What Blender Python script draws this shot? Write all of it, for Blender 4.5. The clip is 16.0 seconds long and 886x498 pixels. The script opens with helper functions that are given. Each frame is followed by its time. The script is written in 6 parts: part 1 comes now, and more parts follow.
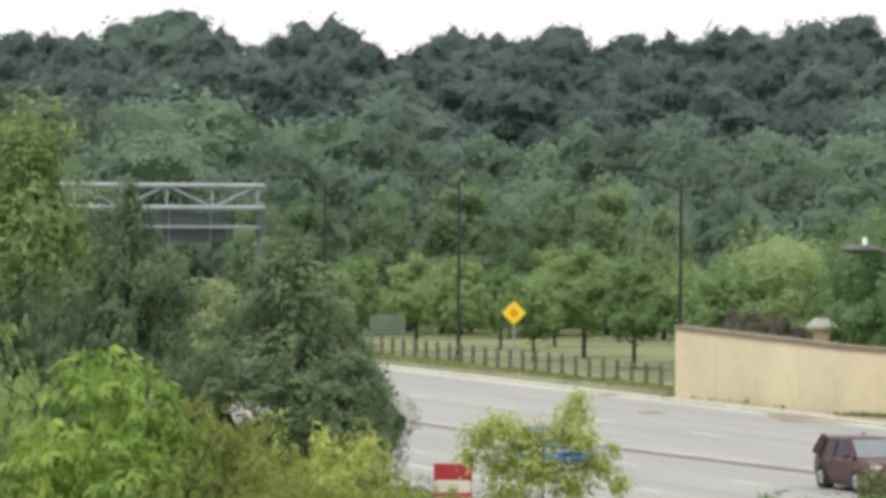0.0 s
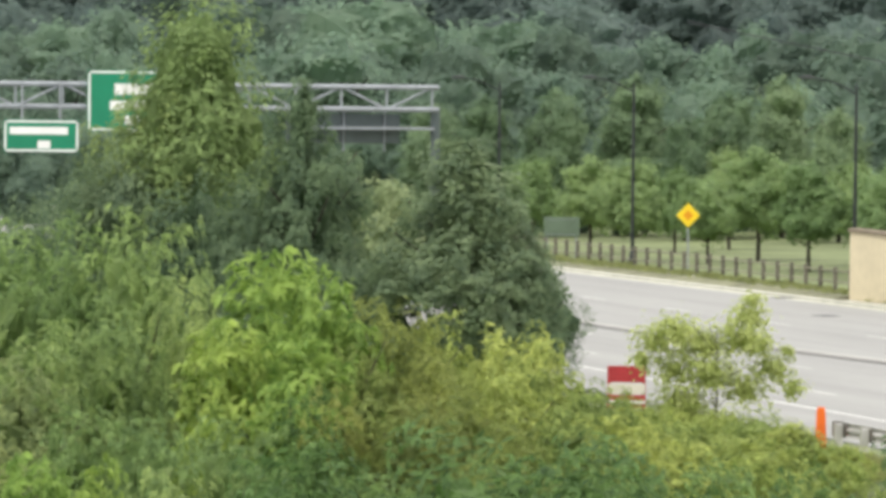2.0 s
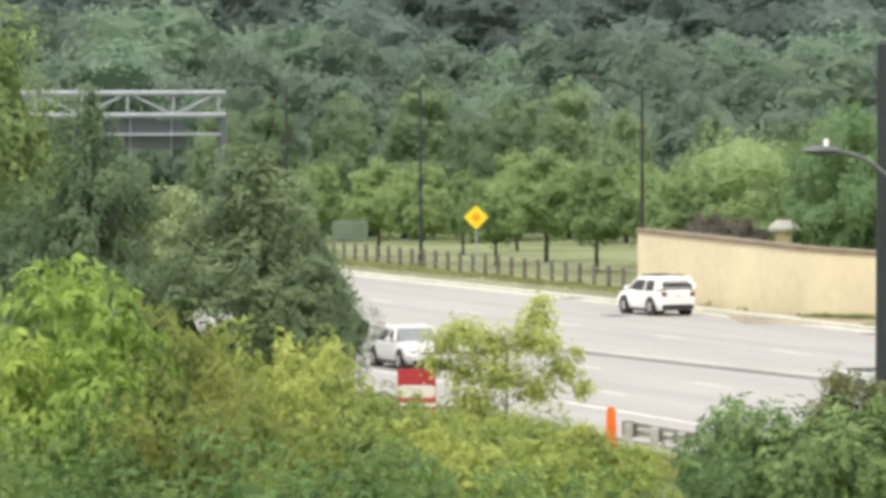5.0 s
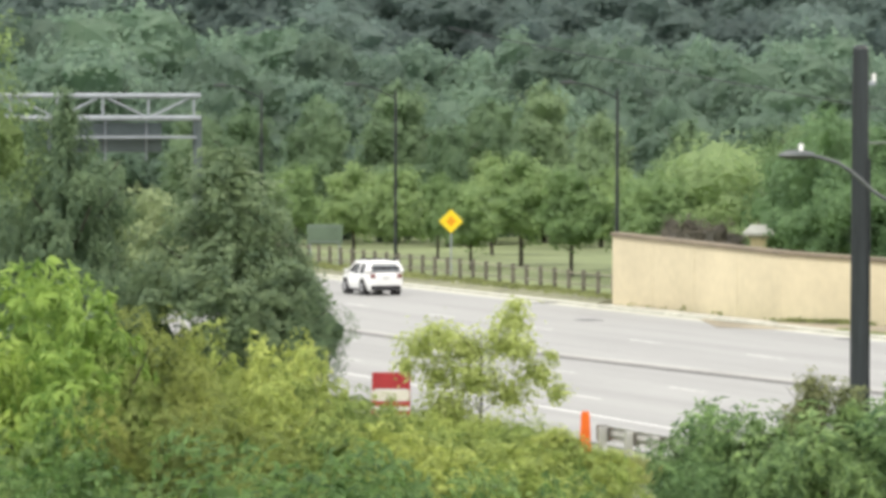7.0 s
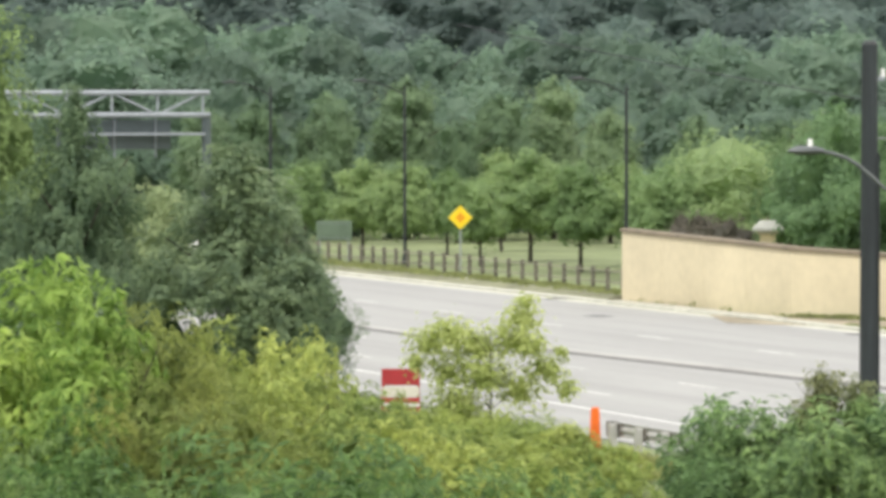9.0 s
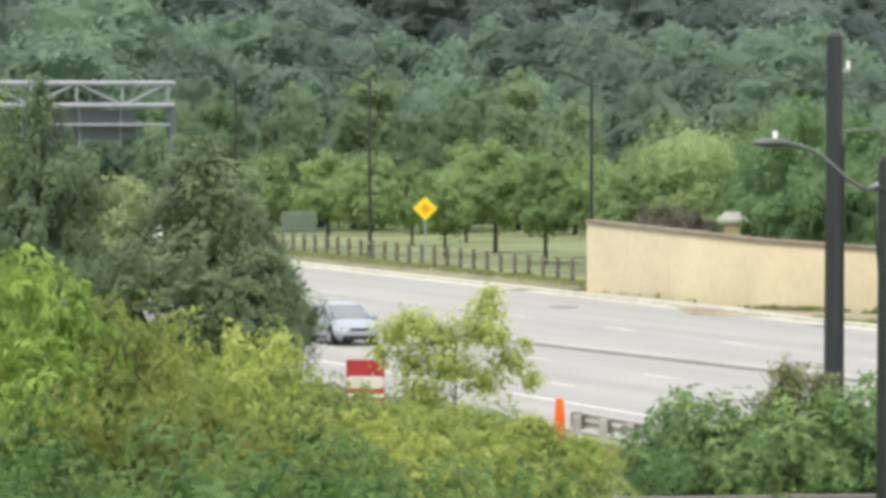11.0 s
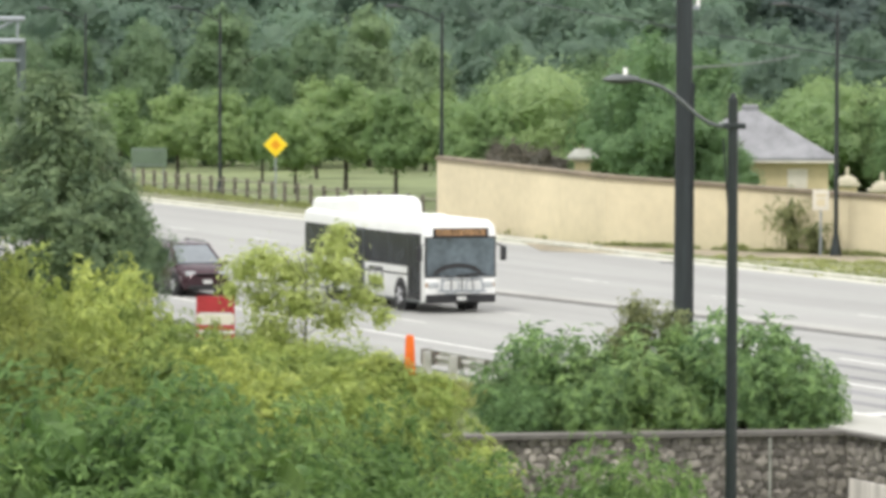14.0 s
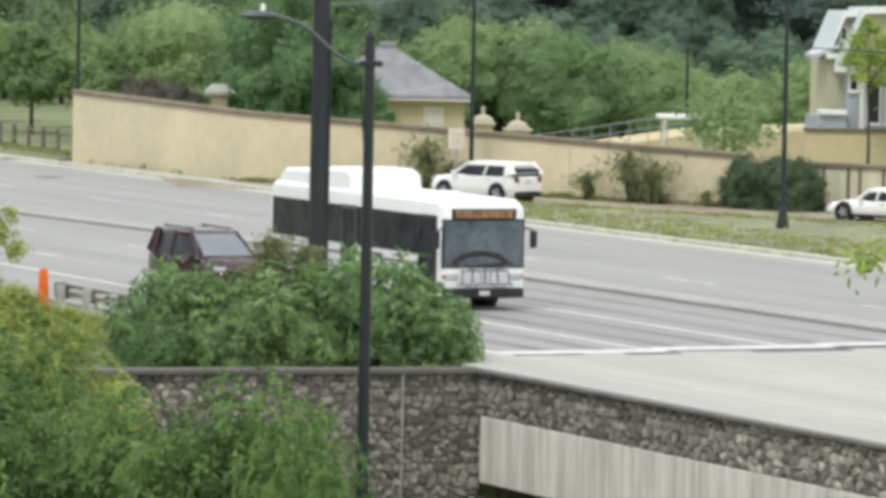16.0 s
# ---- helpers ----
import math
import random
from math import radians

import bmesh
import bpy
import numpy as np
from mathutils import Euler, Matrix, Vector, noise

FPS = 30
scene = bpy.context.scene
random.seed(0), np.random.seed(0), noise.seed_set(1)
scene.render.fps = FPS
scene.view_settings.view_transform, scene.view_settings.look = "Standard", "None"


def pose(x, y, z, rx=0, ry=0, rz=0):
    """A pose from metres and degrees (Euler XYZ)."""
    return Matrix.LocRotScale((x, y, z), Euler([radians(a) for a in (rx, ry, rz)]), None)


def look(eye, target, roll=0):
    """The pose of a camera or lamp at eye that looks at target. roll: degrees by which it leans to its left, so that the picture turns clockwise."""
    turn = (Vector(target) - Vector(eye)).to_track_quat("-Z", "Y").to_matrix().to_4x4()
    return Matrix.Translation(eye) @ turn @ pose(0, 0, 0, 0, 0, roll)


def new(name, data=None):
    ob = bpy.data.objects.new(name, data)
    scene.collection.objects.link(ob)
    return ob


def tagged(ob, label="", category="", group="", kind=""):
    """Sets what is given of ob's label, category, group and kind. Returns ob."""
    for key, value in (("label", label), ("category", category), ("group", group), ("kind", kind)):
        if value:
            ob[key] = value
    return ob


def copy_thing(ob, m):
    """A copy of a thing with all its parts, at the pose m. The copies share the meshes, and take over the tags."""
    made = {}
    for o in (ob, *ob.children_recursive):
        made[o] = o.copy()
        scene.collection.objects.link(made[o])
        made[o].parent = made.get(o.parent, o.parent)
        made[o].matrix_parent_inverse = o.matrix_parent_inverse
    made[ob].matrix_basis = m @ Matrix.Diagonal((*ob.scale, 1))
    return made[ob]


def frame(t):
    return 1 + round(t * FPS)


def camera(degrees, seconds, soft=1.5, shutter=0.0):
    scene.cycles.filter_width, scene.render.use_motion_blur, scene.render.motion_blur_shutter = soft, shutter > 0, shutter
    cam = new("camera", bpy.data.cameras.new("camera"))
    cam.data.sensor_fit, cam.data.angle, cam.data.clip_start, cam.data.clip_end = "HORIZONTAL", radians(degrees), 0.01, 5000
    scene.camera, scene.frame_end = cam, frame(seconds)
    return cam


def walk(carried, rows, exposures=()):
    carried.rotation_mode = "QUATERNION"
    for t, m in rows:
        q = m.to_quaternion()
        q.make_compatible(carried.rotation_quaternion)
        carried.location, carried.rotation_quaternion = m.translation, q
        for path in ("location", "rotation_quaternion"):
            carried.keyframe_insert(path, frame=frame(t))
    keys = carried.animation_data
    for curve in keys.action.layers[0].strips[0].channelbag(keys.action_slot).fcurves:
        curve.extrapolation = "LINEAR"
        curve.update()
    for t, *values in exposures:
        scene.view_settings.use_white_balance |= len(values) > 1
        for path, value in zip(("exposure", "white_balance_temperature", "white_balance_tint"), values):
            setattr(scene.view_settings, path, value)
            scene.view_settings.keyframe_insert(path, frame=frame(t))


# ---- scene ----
EYE = Vector((0.0, 0.0, 9.5))


def aim(pan, tilt, roll):
    """The camera at its window, turned by degrees: pan from +X towards +Y, tilt downwards."""
    a, b = radians(pan), radians(tilt)
    way = Vector((math.cos(a) * math.cos(b), math.sin(a) * math.cos(b), -math.sin(b)))
    return look(EYE, EYE + way * 100, roll)


cam = camera(10.0, 16.0, 4.0)
walk(cam, [
    (0, aim(161.9280, 0.6500, 0.439)),
    (0.2, aim(161.9080, 0.1436, 0.326)),
    (0.3, aim(161.8367, 0.0096, 0.247)),
    (0.5, aim(161.8130, -0.1159, 0.120)),
    (0.7, aim(162.1771, -0.1137, 0.235)),
    (1, aim(162.5073, -0.0805, 0.321)),
    (1.2, aim(162.7222, -0.0593, 0.446)),
    (1.5, aim(163.1648, 0.5816, 0.340)),
    (1.7, aim(163.8371, 1.3827, 0.605)),
    (1.8, aim(163.8877, 1.6742, 0.530)),
    (2, aim(163.8885, 1.7766, 0.572)),
    (2.2, aim(163.6646, 1.7483, 0.458)),
    (2.5, aim(163.3336, 1.6931, 0.465)),
    (2.7, aim(163.1378, 1.6939, 0.467)),
    (3, aim(162.9267, 1.9062, 0.540)),
    (3.2, aim(162.8201, 2.2339, 0.473)),
    (3.5, aim(162.6910, 2.2574, 0.173)),
    (3.7, aim(162.5554, 2.1559, -0.006)),
    (4, aim(161.7941, 1.8322, 0.157)),
    (4.2, aim(161.6263, 1.6880, 0.001)),
    (6.3, aim(161.2890, 1.7130, -0.056)),
    (6.5, aim(161.2196, 1.6816, -0.056)),
    (7, aim(161.2096, 1.6807, 0.083)),
    (7.5, aim(161.2932, 1.9707, 0.060)),
    (8, aim(161.2633, 1.7896, 0.045)),
    (8.5, aim(161.3163, 1.7200, -0.051)),
    (10.8, aim(161.1058, 1.8227, 0.138)),
    (11, aim(160.9184, 1.8242, 0.074)),
    (11.5, aim(160.6644, 1.8700, -0.093)),
    (12, aim(160.7334, 1.8838, -0.117)),
    (12.5, aim(160.8659, 1.9829, -0.032)),
    (13, aim(160.8203, 2.0946, 0.059)),
    (13.2, aim(160.0195, 2.0985, 0.183)),
    (13.3, aim(159.6636, 2.1007, 0.143)),
    (13.5, aim(159.2108, 2.1736, 0.326)),
    (13.7, aim(159.0783, 2.2429, 0.213)),
    (14, aim(159.2219, 2.5392, 0.191)),
    (14.2, aim(158.9663, 2.7134, 0.195)),
    (14.5, aim(157.7300, 3.0533, 0.300)),
    (14.8, aim(156.4097, 3.2559, 0.424)),
    (15, aim(155.8353, 3.2656, 0.668)),
    (15.2, aim(155.5218, 3.2369, 0.826)),
    (15.5, aim(155.2777, 3.2183, 1.034)),
    (16, aim(155.0818, 3.2168, 1.102)),
], exposures=[
    (0, 0.54, 6500, 10), (0.2, 0.27, 6500, 10), (0.4, -0.22, 6500, 10), (0.6, -0.32, 6500, 10), (1.0, -0.38, 6500, 10), (1.3, -0.2, 6500, 10), (1.6, 0.05, 6500, 10),
    (2.0, 0.78, 6500, 10), (2.6, 1.04, 6700, 11), (4.2, 1.0, 6750, 12), (6.3, 0.94, 6500, 10), (13, 0.87, 6450, 10), (14.5, 0.82, 6350, 9), (15.3, 0.56, 6250, 9), (16, 0.5, 6200, 8)])

# ---- light: a bright hazy overcast ----
world = bpy.data.worlds.new("world")
scene.world = world
world.use_nodes = True
wt = world.node_tree
wt.nodes.clear()
sky = wt.nodes.new("ShaderNodeTexSky")
sky.sky_type, sky.sun_disc = "NISHITA", False
sky.sun_elevation, sky.sun_rotation = radians(52), radians(20)
sky.air_density, sky.dust_density, sky.ozone_density = 1.0, 6.0, 1.0
veil = wt.nodes.new("ShaderNodeMix")
veil.data_type, veil.inputs[0].default_value = "RGBA", 0.72
veil.inputs[7].default_value = (9.6, 9.5, 9.3, 1)
back = wt.nodes.new("ShaderNodeBackground")
back.inputs[1].default_value = 0.105
wout = wt.nodes.new("ShaderNodeOutputWorld")
wt.links.new(sky.outputs[0], veil.inputs[6])
wt.links.new(veil.outputs[2], back.inputs[0])
wt.links.new(back.outputs[0], wout.inputs[0])
sun = new("sun", bpy.data.lights.new("sun", "SUN"))
sun.data.energy, sun.data.angle, sun.data.color = 1.3, radians(14), (1, 0.96, 0.88)
sun.matrix_basis = look((-60, -60, 200), (-140, 50, 0))


# ---- materials ----
def mat(name, base, rough=0.8, metal=0.0, spread=0.15, scale=2.0, fine=0.0, bump=0.0, island=0.0, each=0.0, emit=0.0, spec=0.5, stretch=None):
    """A surface: base colour with wide stains and fine grain, and relief."""
    m = bpy.data.materials.new(name)
    m.use_nodes = True
    nt = m.node_tree
    b = nt.nodes["Principled BSDF"]
    b.inputs["Roughness"].default_value, b.inputs["Metallic"].default_value = rough, metal
    b.inputs["Specular IOR Level"].default_value = spec
    tc = nt.nodes.new("ShaderNodeTexCoord")
    src = tc.outputs["Object"]
    if stretch:
        mp = nt.nodes.new("ShaderNodeMapping")
        mp.inputs["Scale"].default_value = stretch
        nt.links.new(src, mp.inputs[0])
        src = mp.outputs[0]
    n1 = nt.nodes.new("ShaderNodeTexNoise")
    n1.inputs["Scale"].default_value, n1.inputs["Detail"].default_value = scale, 4
    n2 = nt.nodes.new("ShaderNodeTexNoise")
    n2.inputs["Scale"].default_value, n2.inputs["Detail"].default_value = (fine or scale * 12), 3
    nt.links.new(src, n1.inputs[0])
    nt.links.new(src, n2.inputs[0])
    add = nt.nodes.new("ShaderNodeMath")
    add.operation = "MULTIPLY_ADD"
    add.inputs[1].default_value = 0.45
    nt.links.new(n2.outputs[0], add.inputs[0])
    nt.links.new(n1.outputs[0], add.inputs[2])
    value = add.outputs[0]
    rng = nt.nodes.new("ShaderNodeMapRange")
    rng.inputs[1].default_value, rng.inputs[2].default_value = 0.45, 1.0
    rng.inputs[3].default_value, rng.inputs[4].default_value = 1 - spread * 1.6, 1 + spread * 1.6
    nt.links.new(value, rng.inputs[0])
    gain = rng.outputs[0]
    for amount, kind in ((island, "ShaderNodeNewGeometry"), (each, "ShaderNodeObjectInfo")):
        if amount:
            g = nt.nodes.new(kind)
            r = nt.nodes.new("ShaderNodeMapRange")
            r.inputs[3].default_value, r.inputs[4].default_value = 1 - amount, 1 + amount
            nt.links.new(g.outputs["Random Per Island" if kind.endswith("Geometry") else "Random"], r.inputs[0])
            mul = nt.nodes.new("ShaderNodeMath")
            mul.operation = "MULTIPLY"
            nt.links.new(gain, mul.inputs[0])
            nt.links.new(r.outputs[0], mul.inputs[1])
            gain = mul.outputs[0]
    vm = nt.nodes.new("ShaderNodeVectorMath")
    vm.operation = "SCALE"
    vm.inputs[0].default_value = base
    nt.links.new(gain, vm.inputs["Scale"])
    nt.links.new(vm.outputs[0], b.inputs["Base Color"])
    if bump:
        bp = nt.nodes.new("ShaderNodeBump")
        bp.inputs["Strength"].default_value, bp.inputs["Distance"].default_value = bump, 0.03
        nt.links.new(n2.outputs[0], bp.inputs["Height"])
        nt.links.new(bp.outputs[0], b.inputs["Normal"])
    if emit:
        b.inputs["Emission Color"].default_value, b.inputs["Emission Strength"].default_value = (*base, 1), emit
    return m


def leaf_mat(name, base, tip, each=0.18, glow=0.5, mixed=0.6, patch=0.7):
    """Foliage: leaves from base to tip colour, each leaf and each plant a little different, letting light through."""
    m = bpy.data.materials.new(name)
    m.use_nodes = True
    nt = m.node_tree
    b = nt.nodes["Principled BSDF"]
    b.inputs["Roughness"].default_value = 0.55
    b.inputs["Specular IOR Level"].default_value = 0.3
    geo, info = nt.nodes.new("ShaderNodeNewGeometry"), nt.nodes.new("ShaderNodeObjectInfo")
    tc = nt.nodes.new("ShaderNodeTexCoord")
    n1 = nt.nodes.new("ShaderNodeTexNoise")
    n1.inputs["Scale"].default_value = patch
    nt.links.new(tc.outputs["Object"], n1.inputs[0])
    s = nt.nodes.new("ShaderNodeMath")
    s.operation = "MULTIPLY_ADD"
    s.inputs[1].default_value = mixed
    nt.links.new(geo.outputs["Random Per Island"], s.inputs[0])
    nt.links.new(n1.outputs[0], s.inputs[2])
    r = nt.nodes.new("ShaderNodeMapRange")
    r.inputs[1].default_value, r.inputs[2].default_value = 0.25 + 0.25 * mixed, 0.7 + 0.75 * mixed
    nt.links.new(s.outputs[0], r.inputs[0])
    mix = nt.nodes.new("ShaderNodeMix")
    mix.data_type = "RGBA"
    base, tip = (tuple(c * k for c, k in zip(col, (1.14, 1.09, 1.01))) for col in (base, tip))
    mix.inputs[6].default_value, mix.inputs[7].default_value = (*base, 1), (*tip, 1)
    nt.links.new(r.outputs[0], mix.inputs[0])
    hsv = nt.nodes.new("ShaderNodeHueSaturation")
    vary = nt.nodes.new("ShaderNodeMapRange")
    vary.inputs[3].default_value, vary.inputs[4].default_value = 1 - each, 1 + each
    nt.links.new(info.outputs["Random"], vary.inputs[0])
    nt.links.new(vary.outputs[0], hsv.inputs["Value"])
    hue = nt.nodes.new("ShaderNodeMapRange")
    hue.inputs[3].default_value, hue.inputs[4].default_value = 0.515, 0.485
    nt.links.new(info.outputs["Random"], hue.inputs[0])
    nt.links.new(hue.outputs[0], hsv.inputs["Hue"])
    nt.links.new(mix.outputs[2], hsv.inputs["Color"])
    nt.links.new(hsv.outputs[0], b.inputs["Base Color"])
    tr = nt.nodes.new("ShaderNodeBsdfTranslucent")
    nt.links.new(hsv.outputs[0], tr.inputs[0])
    ms = nt.nodes.new("ShaderNodeMixShader")
    ms.inputs[0].default_value = glow
    nt.links.new(b.outputs[0], ms.inputs[1])
    nt.links.new(tr.outputs[0], ms.inputs[2])
    nt.links.new(ms.outputs[0], nt.nodes["Material Output"].inputs[0])
    return m


